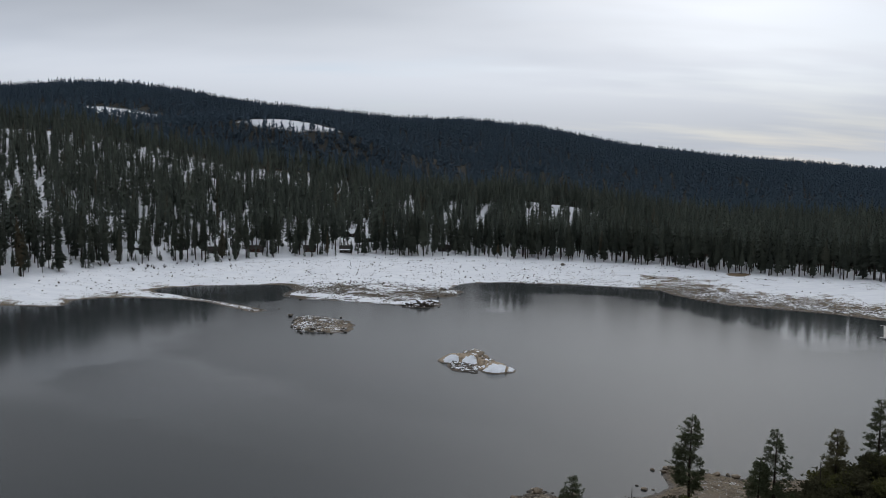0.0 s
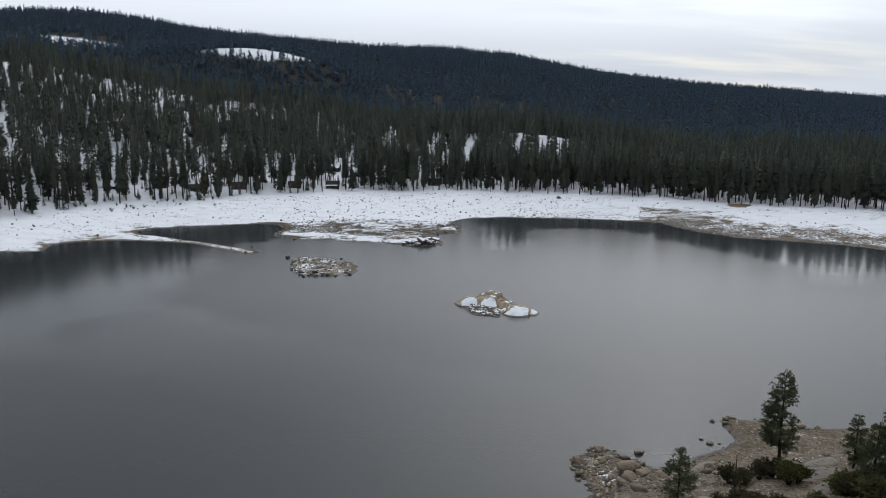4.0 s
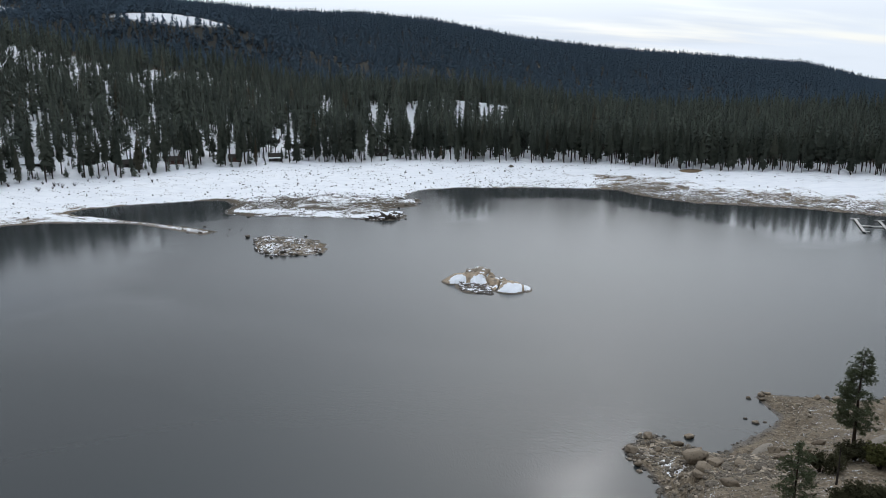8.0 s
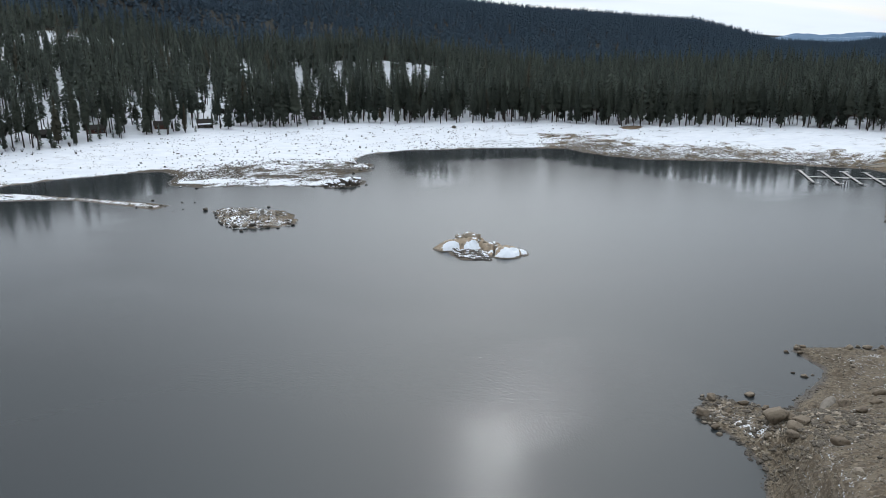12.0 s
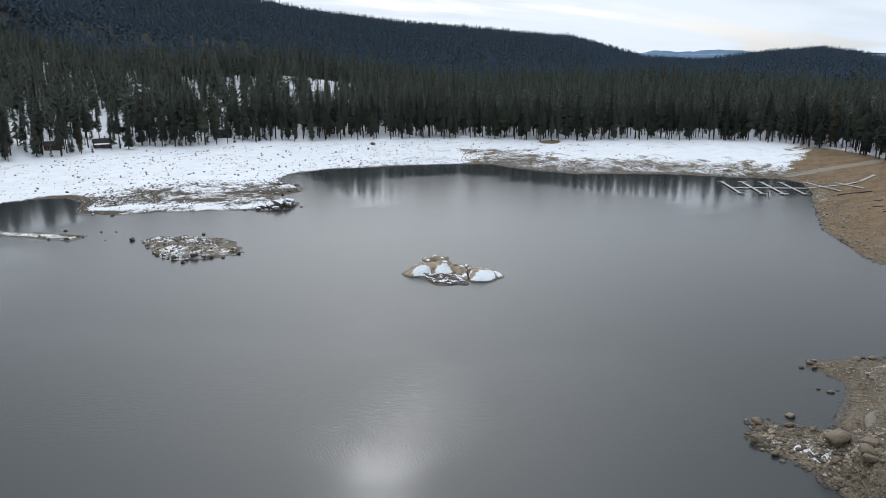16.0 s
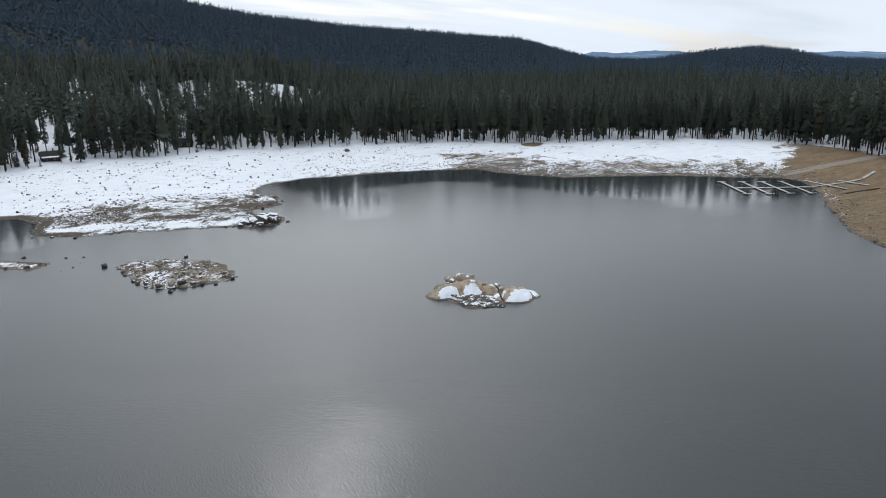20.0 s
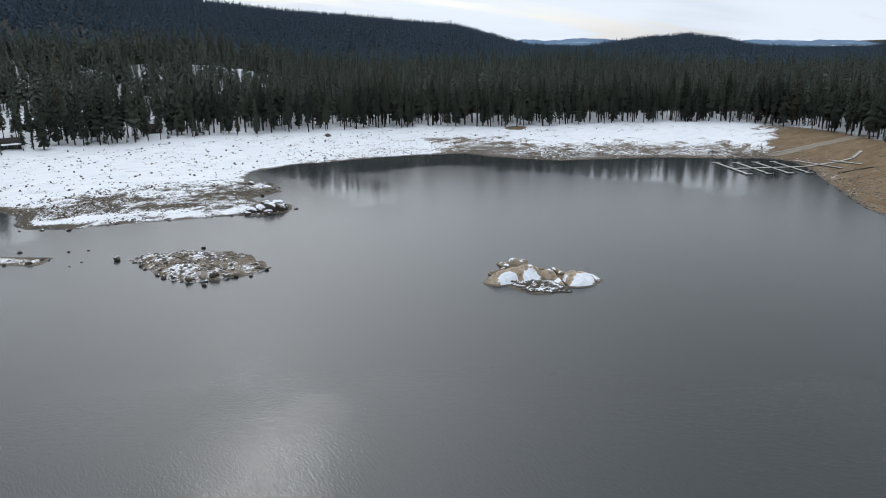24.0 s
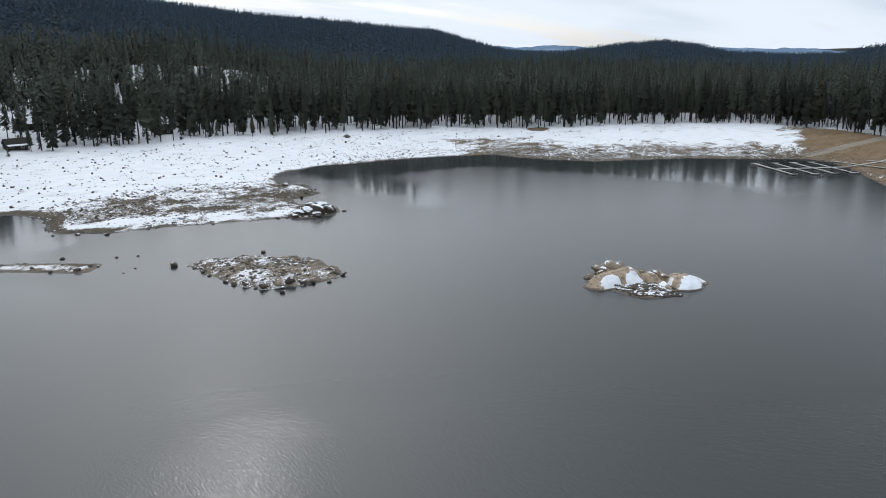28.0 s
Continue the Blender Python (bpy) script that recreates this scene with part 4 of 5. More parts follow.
tx, ty = tx[ok], ty[ok]
pebble_bed("islet_talus", "dark broken talus stones at the foot of the islet", tx, ty, np.maximum(islet_height(tx, ty), -0.05), rng.uniform(0.4, 1.25, len(tx)), SNOWY_TALUS, "rocks")

# ---- the low gravel islet and the stones round it ----
LOW = [(-60.5, 307), (-55, 309), (-45, 305), (-37, 299), (-34.5, 289), (-36, 279), (-42, 276.5), (-48, 277.5), (-55, 280.5), (-58.5, 288), (-60.5, 297)]


def low_height(x, y):
    d = edge_distance(x, y, LOW) + (grain2(x, y, 4.0, 71) - 0.5) * 3.4
    return np.where(d > 0, 1.75 * (1 - np.exp(-d / 5.0)), d * 0.3) + (grain2(x, y, 1.8, 72) - 0.5) * 0.45


def low_snow(x, y):
    return 0.27 + 0.36 * step(grain2(x, y, 6.0, 73, 4), 0.40, 0.62) - 0.2 * step(edge_distance(x, y, LOW), 3.0, 0.5)


def zero(x, y):
    return np.zeros(len(x))


low = tagged(new("gravel_islet"), "low stony islet half covered with patchy snow", "islet")
child("gravel", field_mesh("gravel", -66, -29, 271, 314, 0.45, low_height, ISLET_GRAVEL, snow=low_snow, dry=zero, litter=zero, sand=zero), low)


def low_rock(x, y, s):
    z = float(low_height(np.array([x]), np.array([y]))[0])
    rock(DARK_ROCKS if pick.random() < 0.75 else RUBBLE_ROCKS, x, y, s, "dark rounded rock at the edge of a stony islet", "rocks round the stony islet", 0.12, max(z, -0.06))


for x, y, s in ((-54.4, 281, 2.3), (-51.5, 280, 2.6), (-49, 279.4, 2.2), (-46.5, 278.2, 1.8), (-56.7, 285, 2.0), (-41.4, 276, 1.3), (-36.6, 278.4, 1.4), (-37.8, 279.5, 1.1), (-52.6, 275.8, 1.7), (-42, 307, 1.6), (-59, 290, 1.5), (-58.5, 287, 1.7), (-60, 300, 1.6), (-63.6, 309.6, 2.6), (-44.5, 277.6, 1.5)):
    low_rock(x, y, s)
for k in range(45):
    a = pick.uniform(0, 6.283)
    q = pick.uniform(0.12, 1.05) ** 0.6
    x, y = -47.5 + 12.5 * q * math.cos(a) - 3.5 * q * math.sin(a), 292.5 + 15 * q * math.sin(a)
    low_rock(x, y, pick.uniform(0.45, 1.4))
lx_, ly_ = rng.uniform(-62, -33, 900), rng.uniform(274, 311, 900)
lz_ = low_height(lx_, ly_)
ok = (lz_ > -0.05) & (grain2(lx_, ly_, 6.0, 75, 3) > 0.42)
pebble_bed("islet_stones", "dark stones bedded in gravel and snow on the low islet", lx_[ok], ly_[ok], lz_[ok], rng.uniform(0.5, 1.1, ok.sum()) ** 2, DARK_ROCK, "rocks")
for x, y, s in ((-67.4, 323.5, 0.9), (-71.2, 313.2, 0.8), (-74.4, 311.0, 0.6), (-72.0, 325.2, 1.1), (-69, 317, 0.5), (-82.5, 332.2, 1.4), (-82.1, 319.2, 1.5), (-87.3, 322.0, 1.2), (-79, 321, 1.3), (-90, 327, 1.0), (-95, 334, 1.0), (-84, 325, 0.9), (-101, 338, 0.9), (-107, 343, 1.1), (-77.5, 320, 0.8), (-92, 331, 0.7), (-115, 346, 0.8)):
    rock(DARK_ROCKS, x, y, s, "small dark stone standing in shallow lake water", "stones by the sandbar", 0.1)

# ---- the peninsula ----
CAPPED = rock_material("peninsula_boulder", (0.055, 0.048, 0.04), (0.12, 0.10, 0.08), 0.40, 1.3)
CAPPED_ROCKS = [rock_mesh(33 + k, CAPPED, 3, 0.62, 0.4) for k in range(4)]
for x, y, s in ((-9.6, 336.8, 5.2), (-6.6, 336.0, 3.8), (-12.6, 337.6, 4.2), (-8.4, 339.6, 4.0), (-15.4, 338.6, 3.0), (-11.4, 334.6, 2.4), (-5.0, 338.6, 2.6), (-17.6, 336.8, 2.0), (-3.0, 345.5, 3.0), (-6.5, 347.5, 2.4), (2.0, 381.5, 2.6)):
    rock(CAPPED_ROCKS, x, y, s * 1.25, "dark angular boulder capped with snow at the lake edge", "peninsula rocks", 0.16, None, (0.9, 1.3))
for x, y, s in ((-4.5, 336.5, 2.4), (-1.5, 335.2, 1.2), (-12, 337, 2.2), (-14, 334.6, 1.2), (-67.2, 350.6, 1.9), (-73.5, 355.3, 1.3), (-79.1, 358.4, 1.0), (-56.5, 349.4, 0.9), (-40, 344, 0.9), (-30, 341, 0.7), (-48, 347, 0.7), (-22, 338.6, 1.0), (2, 366, 1.8), (6, 370, 1.6), (8, 379, 1.8), (4, 384, 2.0), (-2, 362, 1.6), (9, 372, 1.2)):
    rock(DARK_ROCKS, x, y, s, "dark rock along the edge of a snowy peninsula", "peninsula rocks", 0.1)
sx_, sy_ = rng.uniform(-76, 11, 420), rng.uniform(336, 398, 420)
sz_, sd_, sf_ = land(sx_, sy_)
ok = (sd_ > 0.3) & (sz_ > 0.05)
pebble_bed("peninsula_stones", "dark stones half buried in patchy snow", sx_[ok], sy_[ok], sz_[ok], rng.uniform(0.25, 1.0, ok.sum()), DARK_ROCK, "rocks")

# ---- stumps and stones on the snowy beach ----
def stump_mesh(seed):
    bm = bmesh.new()
    r = random.Random(seed)
    rings, sides = [], 9
    for z, q in ((-0.3, 0.62), (0.05, 0.48), (0.35, 0.36), (0.62, 0.33)):
        rings.append([bm.verts.new((q * (1 + 0.28 * noise.noise(Vector((math.cos(a) * 1.4 + seed, math.sin(a) * 1.4, z)))) * math.cos(a), q * math.sin(a), z + (r.uniform(-0.12, 0.14) if z > 0.5 else 0))) for a in (2 * math.pi * k / sides for k in range(sides))])
    for lo, hi in zip(rings, rings[1:]):
        for k in range(sides):
            bm.faces.new((lo[k], lo[(k + 1) % sides], hi[(k + 1) % sides], hi[k]))
    bm.faces.new(rings[-1])
    for k in range(3):
        a = r.uniform(0, 6.28)
        box(bm, (0.75, 0.13, 0.12), Matrix.Rotation(a, 4, "Z") @ pose(0.55, 0, 0.04, 0, 12))
    me = bpy.data.meshes.new("stump")
    bm.to_mesh(me)
    bm.free()
    me.materials.append(STUMP)
    return me


STUMPS = [stump_mesh(k) for k in range(5)]
count = 0
while count < 280:
    x, y = pick.uniform(-205, 205), pick.uniform(330, 480)
    zz, dd, ff = land(np.array([x]), np.array([y]))
    d, f = float(dd[0]), float(ff[0])
    dense = 0.9 if (-80 < x < 30 and d > 10) else 0.45
    if not (3 < d and f < -4) or pick.random() > dense or y < 345:
        continue
    s = pick.uniform(0.4, 0.95) * (1.3 if pick.random() < 0.12 else 1)
    ob = new("stump", STUMPS[pick.randrange(5)])
    ob.matrix_basis = pose(x, y, float(zz[0]), pick.uniform(-8, 8), pick.uniform(-8, 8), pick.uniform(0, 360)) @ Matrix.Diagonal((s * pick.uniform(0.8, 1.3), s, s * pick.uniform(0.6, 1.1), 1))
    tagged(ob, "old grey tree stump poking out of snow", "stump", "stumps on the beach")
    count += 1
rock(DARK_ROCKS, 73.5, 455, 3.4, "dark round boulder alone on the snow beach", "", 0.1)


def shore_stones(name, label, line, depth, amount, low_s, high_s, mat):
    """Stones strewn along a stretch of shoreline."""
    pts = np.array(line, float)
    xs_, ys_ = [], []
    while len(xs_) < amount:
        k = pick.randrange(len(pts) - 1)
        t = pick.random()
        p = pts[k] * (1 - t) + pts[k + 1] * t
        xs_.append(p[0] + pick.gauss(0, depth))
        ys_.append(p[1] + pick.gauss(0, depth))
    xs_, ys_ = np.array(xs_), np.array(ys_)
    zz, dd, ff = land(xs_, ys_)
    ok = (dd > -1.0) & (zz > -0.15)
    return pebble_bed(name, label, xs_[ok], ys_[ok], zz[ok], rng.uniform(low_s, high_s, ok.sum()) ** 1.0, mat)


bx_, by_ = rng.uniform(-195, 150, 3600), rng.uniform(345, 478, 3600)
bz_, bd_, bf_ = land(bx_, by_)
ok = (bd_ > 2) & (bf_ < -3) & (grain2(bx_, by_, 14.0, 91, 3) > 0.44)
pebble_bed("beach_debris", "dark stubs and stones poking through beach snow", bx_[ok], by_[ok], bz_[ok], rng.uniform(0.45, 0.95, ok.sum()) ** 2, DARK_ROCK, "debris")
shore_stones("beach_cobbles", "dark cobbles along the bare shore under snow", [(36, 417), (76, 411), (116, 395), (118, 381), (126, 365), (137, 351), (156, 341), (176, 331), (195, 312), (213, 297)], 9.0, 3800, 0.25, 1.0, DARK_ROCK)
shore_stones("east_beach_stones", "grey stones along the tan beach", [(213, 290), (203, 274), (184, 257), (164, 240), (144, 221), (129, 199), (124, 185)], 10.0, 2800, 0.25, 1.15, RUBBLE)
shore_stones("bank_debris", "dark stones and driftwood stubs strewn over patchy snow", [(122, 398), (128, 388), (134, 372), (145, 360), (164, 350), (184, 340), (203, 322), (220, 306)], 8.0, 1900, 0.35, 1.15, DARK_ROCK)
shore_stones("west_stones", "dark stones along the snowy western shore", [(-184, 324), (-167, 325), (-169, 339), (-150, 349), (-130, 348), (-109, 343), (-89, 330)], 2.4, 320, 0.25, 0.9, DARK_ROCK)
shore_stones("lagoon_stones", "dark stones in the mud round the lagoon", [(-146, 373), (-126, 388), (-108, 392), (-82, 394), (-77, 381), (-79, 367), (-67, 351), (-40, 344), (-15, 333)], 1.2, 420, 0.2, 0.8, DARK_ROCK)
for k in range(45):
    t = pick.random()
    line = [(210, 284), (184, 257), (164, 240), (144, 221), (129, 199)]
    i = min(3, int(t * 4))
    u = t * 4 - i
    x, y = line[i][0] * (1 - u) + line[i + 1][0] * u + pick.uniform(-1, 9), line[i][1] * (1 - u) + line[i + 1][1] * u - pick.uniform(-1, 6)
    rock(RUBBLE_ROCKS, x, y, pick.uniform(0.7, 1.7), "grey brown rock on the tan dirt beach", "rocks on the east beach", 0.14)

# ---- the gravel point in the foreground ----
BOULDERS = ((19.8, 123.8, 3.3, -0.12), (21.6, 122.4, 1.9, 0.0), (20.6, 119.4, 2.7, -0.05), (18.4, 118.0, 2.2, 0), (16.8, 121.2, 1.8, 0), (16.9, 108.8, 2.8, 0), (23.2, 116.8, 1.9, 0), (14.0, 132.4, 2.6, 0.1), (18.6, 136.7, 2.0, 0), (19.3, 137.9, 1.2, 0), (25.6, 136.2, 2.0, 0.1), (39.6, 139.2, 1.6, 0.1), (38.6, 141.0, 0.8, 0), (43.8, 148.7, 1.2, 0), (41.2, 139.0, 0.7, 0), (46.6, 149.2, 1.5, 0), (48.2, 149.6, 1.2, 0), (45.8, 147.4, 1.2, 0), (13.2, 128.6, 1.5, 0), (12.6, 126.6, 1.0, 0), (17.0, 116.6, 2.2, 0), (27.0, 127.6, 1.6, 0), (29.2, 128.4, 1.4, 0), (17.8, 131.6, 1.6, 0), (22.2, 133.6, 1.8, 0), (24.4, 131.0, 1.5, 0), (56, 146.2, 1.6, 0), (59.5, 145.4, 1.8, 0), (62.4, 144.6, 1.4, 0), (36, 126, 1.6, 0), (33, 124, 2.4, 0), (30, 118, 1.7, 0), (42, 126, 2.6, 0), (36.5, 121.5, 2.0, 0))
for x, y, s, sink in BOULDERS:
    rock(GRANITE_ROCKS, x, y, s if s > 3 else s * 0.78, "tan weathered granite boulder on the gravel point", "boulders on the gravel point", 0.06 + sink, None, (0.9, 1.35))
count = 0
while count < 88:
    x, y = pick.uniform(10, 72), pick.uniform(100, 151)
    zz, dd, ff = land(np.array([x]), np.array([y]))
    if dd[0] < -0.6 or zz[0] < -0.15 or (x > 30 and pick.random() > 0.4) or (27 < x < 40 and pick.random() > 0.3):
        continue
    rock(RUBBLE_ROCKS, x, y, pick.choice((0.4, 0.5, 0.7, 0.9, 1.3)) * pick.uniform(0.85, 1.15), "small grey brown stone on bare gravel", "stones on the gravel point", 0.08, float(zz[0]))
    count += 1
cx_, cy_ = rng.uniform(11, 30, 900), rng.uniform(108, 138, 900)
cz_, cd_, cf_ = land(cx_, cy_)
ok = (cd_ > -0.5) & (cz_ > -0.1)
pebble_bed("point_cobbles", "grey brown cobbles strewn over the gravel point", cx_[ok], cy_[ok], cz_[ok], rng.uniform(0.6, 1.1, ok.sum()) ** 2, RUBBLE)
tx_, ty_ = rng.uniform(-78, 14, 2600), rng.uniform(330, 398, 2600)
tz_, td_, tf_ = land(tx_, ty_)
ok = (td_ > 0.3) & (grain2(tx_ * 0.5 + ty_ * 0.3, ty_ * 1.2, 9.0, 12) > 0.47)
pebble_bed("tongue_stones", "dark brown stones in streaks on the snowy tongue of land", tx_[ok], ty_[ok], tz_[ok], rng.uniform(0.5, 1.05, ok.sum()) ** 2, DARK_ROCK)
n_peb = 9000
px_, py_ = rng.uniform(9, 80, n_peb), rng.uniform(95, 152, n_peb)
pz_, pd_, pf_ = land(px_, py_)
ok = (pd_ > -0.8) & (pz_ > -0.2) & ((px_ < 28) | (rng.random(n_peb) < 0.62))
pebble_bed("point_gravel", "loose grey brown gravel covering the point", px_[ok], py_[ok], pz_[ok], rng.uniform(0.3, 0.78, ok.sum()) ** 2, RUBBLE)


def slab(x, y, a, b, h, turn, lift=0.0):
    """A smooth whaleback of bedrock."""
    bm = bmesh.new()
    bmesh.ops.create_icosphere(bm, subdivisions=4, radius=1.0)
    for v in bm.verts:
        d = v.co.copy()
        v.co *= 1 + 0.16 * noise.noise(d * 1.3 + Vector((x, y, 0))) + 0.05 * noise.noise(d * 5 + Vector((y, x, 0)))
        v.co = Vector((v.co.x * a, v.co.y * b, v.co.z * h))
    me = bpy.data.meshes.new("bedrock_slab")
    bm.to_mesh(me)
    bm.free()
    me.materials.append(PALE_GRANITE)
    for f in me.polygons:
        f.use_smooth = True
    ob = new("bedrock_slab", me)
    ob.matrix_basis = pose(x, y, height_at(x, y) + lift, 0, 0, turn)
    tagged(ob, "smooth pale granite slab bulging out of the slope", "rock", "bedrock slabs")


PALE_GRANITE = rock_material("pale_granite", (0.15, 0.130, 0.105), (0.25, 0.215, 0.17), 0.0, 0.6)
for row in ((49.5, 121.0, 4.2, 1.6, 0.6, 25), (44.5, 112.5, 4.2, 2.0, 0.4, 10), (41, 104, 4.0, 1.8, 0.45, 30), (55, 112, 4.5, 2.6, 0.45, 15), (33.5, 127.5, 3.0, 0.9, 0.5, 30)):
    slab(*row)


# ---- foreground pines ----
def tube(verts, faces, path, radii, sides=6):
    base = len(verts)
    for (p, r) in zip(path, radii):
        for k in range(sides):
            a = 2 * math.pi * k / sides
            verts.append((p[0] + r * math.cos(a), p[1] + r * math.sin(a), p[2]))
    for i in range(len(path) - 1):
        for k in range(sides):
            a, b = base + i * sides + k, base + i * sides + (k + 1) % sides
            faces += [(a, b, b + sides), (a, b + sides, a + sides)]


def tuft(verts, faces, at, out, size, r):
    """A bunch of needle blades, spreading along the limb."""
    for _ in range(13):
        d = Vector((out[0] * 0.7 + r.uniform(-1, 1), out[1] * 0.7 + r.uniform(-1, 1), r.uniform(-0.35, 0.85))).normalized()
        side = d.cross(Vector((r.uniform(-1, 1), r.uniform(-1, 1), r.uniform(-1, 1)))).normalized() * size * 0.075
        mid, tip = Vector(at) + d * size * 0.55, Vector(at) + d * size * r.uniform(0.8, 1.15)
        b = len(verts)
        verts.extend([tuple(at), tuple(mid + side), tuple(tip), tuple(mid - side)])
        faces.extend([(b, b + 1, b + 2), (b, b + 2, b + 3)])


def big_pine(x, y, top, seed, wide, bare, mat, label, whorls=24, name="pine_tree", density=1.0, base=None):
    r = random.Random(seed)
    z0 = height_at(x, y) if base is None else base
    tall = top - z0
    bend = (r.uniform(-0.2, 0.2), r.uniform(-0.2, 0.2))
    tv, tf, lv, lf, cv, cf = [], [], [], [], [], []
    def axis_at(s):
        return (bend[0] * math.sin(s * 3), bend[1] * math.sin(s * 2.2), tall * s)
    steps = [k / 9 for k in range(10)]
    tube(tv, tf, [(0, 0, -0.6)] + [axis_at(s) for s in steps[1:]], [tall * 0.0165 * (1 - s) ** 0.85 + 0.02 for s in steps], 8)
    for wh in range(whorls):
        s = bare + (0.985 - bare) * (wh + r.uniform(-0.3, 0.3)) / whorls
        taper = (1 - s) ** 0.62 * min(1.0, 0.55 + (s - bare) * 3.0)
        for _ in range(r.choice((4, 5, 6))):
            a = r.uniform(0, 6.283)
            reach = wide * 0.5 * taper * r.uniform(0.7, 1.2) + 0.12
            o = Vector(axis_at(min(max(s, 0.02), 1)))
            rise = reach * (0.42 * s - 0.20) * r.uniform(0.6, 1.4)
            path = [o + Vector((math.cos(a) * reach * q, math.sin(a) * reach * q, rise * q + 0.16 * reach * q * q)) for q in (0, 0.4, 0.75, 1.0)]
            tube(lv, lf, [tuple(p) for p in path], [0.055 * taper + 0.02, 0.04 * taper + 0.015, 0.02, 0.01], 3)
            n = max(3, int(reach * 6.6 * density))
            for k in range(n):
                q = 0.30 + 0.70 * (k + r.random()) / n
                i = min(2, int(q * 3))
                at = path[i].lerp(path[i + 1], q * 3 - i) + Vector((r.gauss(0, 0.16), r.gauss(0, 0.16), r.gauss(0.08, 0.1))) * min(1.6, reach)
                tuft(cv, cf, at, (math.cos(a), math.sin(a)), r.uniform(0.34, 0.54) * (0.6 + 0.4 * min(1, taper * 2.5)), r)
    tree = new(name)
    tree.matrix_basis = pose(x, y, z0)
    child("trunk", mesh_of("trunk", tv, tf, [PINE_BARK], smooth=True), tree)
    child("limbs", mesh_of("limbs", lv, lf, [PINE_BARK], smooth=True), tree)
    child("crown", mesh_of("crown", cv, cf, [mat]), tree)
    return tagged(tree, label, "tree", "pines on the near shore")


big_pine(40.4, 116.5, 22.4, 1, 7.0, 0.22, PINE_TUFT, "tall green pine with a bare lower trunk on gravel", 26, density=1.0)
big_pine(17.8, 97.4, 19.7, 2, 5.2, 0.14, PINE_TUFT, "slender young pine growing on the brushy slope", 17, density=0.6)
big_pine(46.6, 100.3, 25.9, 3, 5.4, 0.18, PINE_TUFT, "dense green pine rising above dark brush", 22, density=0.85)
big_pine(45.0, 101.6, 21.0, 4, 4.4, 0.10, PINE_TUFT, "shorter green pine leaning on its taller neighbour", 16)
big_pine(58.8, 107.4, 23.5, 5, 4.2, 0.10, YELLOW_TUFT, "thin yellowing pine among brush on the slope", 18)
big_pine(68.6, 113.5, 26.5, 6, 5.4, 0.08, PINE_TUFT, "full dark green pine above brush on the slope", 24)
big_pine(50.9, 115.0, 16.2, 7, 3.6, 0.10, PINE_TUFT, "small bushy young pine beside pale bedrock", 14)


# ---- brush ----
def shrub_meshes(seed, mat, tall):
    r = random.Random(seed)
    sv, sf, lv, lf = [], [], [], []
    for _ in range(16):
        a, lean = r.uniform(0, 6.283), r.uniform(0.25, 1.0)
        tip = Vector((math.cos(a) * lean, math.sin(a) * lean, tall * r.uniform(0.6, 1.0) * (1.15 - 0.35 * lean)))
        path = [Vector((0, 0, -0.2)), tip * 0.45 + Vector((0, 0, 0.1)), tip]
        tube(sv, sf, [tuple(p) for p in path], [0.045, 0.03, 0.012], 3)
        for _ in range(30):
            q = r.uniform(0.35, 1.05)
            at = path[1].lerp(tip, (q - 0.35) / 0.65) + Vector((r.gauss(0, 0.17), r.gauss(0, 0.17), r.gauss(0, 0.14)))
            for _ in range(4):
                d = Vector((r.uniform(-1, 1), r.uniform(-1, 1), r.uniform(-0.2, 1))).normalized()
                side = d.cross(Vector((r.uniform(-1, 1), r.uniform(-1, 1), 0.3))).normalized() * 0.042
                b = len(lv)
                lv.extend([tuple(at), tuple(at + d * 0.08 + side), tuple(at + d * 0.18), tuple(at + d * 0.08 - side)])
                lf.extend([(b, b + 1, b + 2), (b, b + 2, b + 3)])
    return mesh_of("stems", sv, sf, [PINE_BARK]), mesh_of("leaves", lv, lf, [mat])


SHRUBS = [shrub_meshes(40 + k, SHRUB_LEAF, 1.3) for k in range(3)]
DARK_SHRUBS = [shrub_meshes(50 + k, DARK_SHRUB, 1.4) for k in range(3)]


def shrub(x, y, size, dark):
    stems, leaves = (DARK_SHRUBS if dark else SHRUBS)[pick.randrange(3)]
    ob = new("shrub")
    ob.matrix_basis = pose(x, y, height_at(x, y), 0, 0, pick.uniform(0, 360)) @ Matrix.Diagonal((size * pick.uniform(0.9, 1.3), size * pick.uniform(0.9, 1.3), size, 1))
    child("stems", stems, ob)
    child("leaves", leaves, ob)
    tagged(ob, "dark brown-green brush on the rocky slope" if dark else "olive green bush on the rocky slope", "shrub", "brush on the slope")


for x, y, s, dark in ((37.4, 112.6, 1.9, True), (35.2, 111.8, 1.6, True), (39.4, 112.0, 1.4, True), (29.5, 108.6, 1.8, True), (31.0, 107.6, 1.5, True), (37.2, 107.6, 2.2, False), (38.8, 108.0, 1.6, False), (57.0, 121.0, 1.8, True), (58.6, 119.0, 1.6, True), (53.5, 117.0, 1.4, True)):
    shrub(x, y, s, dark)
for k in range(52):
    x, y = pick.uniform(38, 88), pick.uniform(92, 112)
    if x < 47 and y > 96:
        continue
    shrub(x, y, pick.uniform(1.3, 2.6), pick.random() < 0.45)
for k in range(16):
    shrub(pick.uniform(41, 50), pick.uniform(95, 104), pick.uniform(1.3, 2.2), pick.random() < 0.5)
for k in range(62):
    x = pick.uniform(49, 92)
    shrub(x, pick.uniform(97, 104 + min(10, (x - 48) * 0.5)), pick.uniform(1.6, 2.7), pick.random() < 0.65)
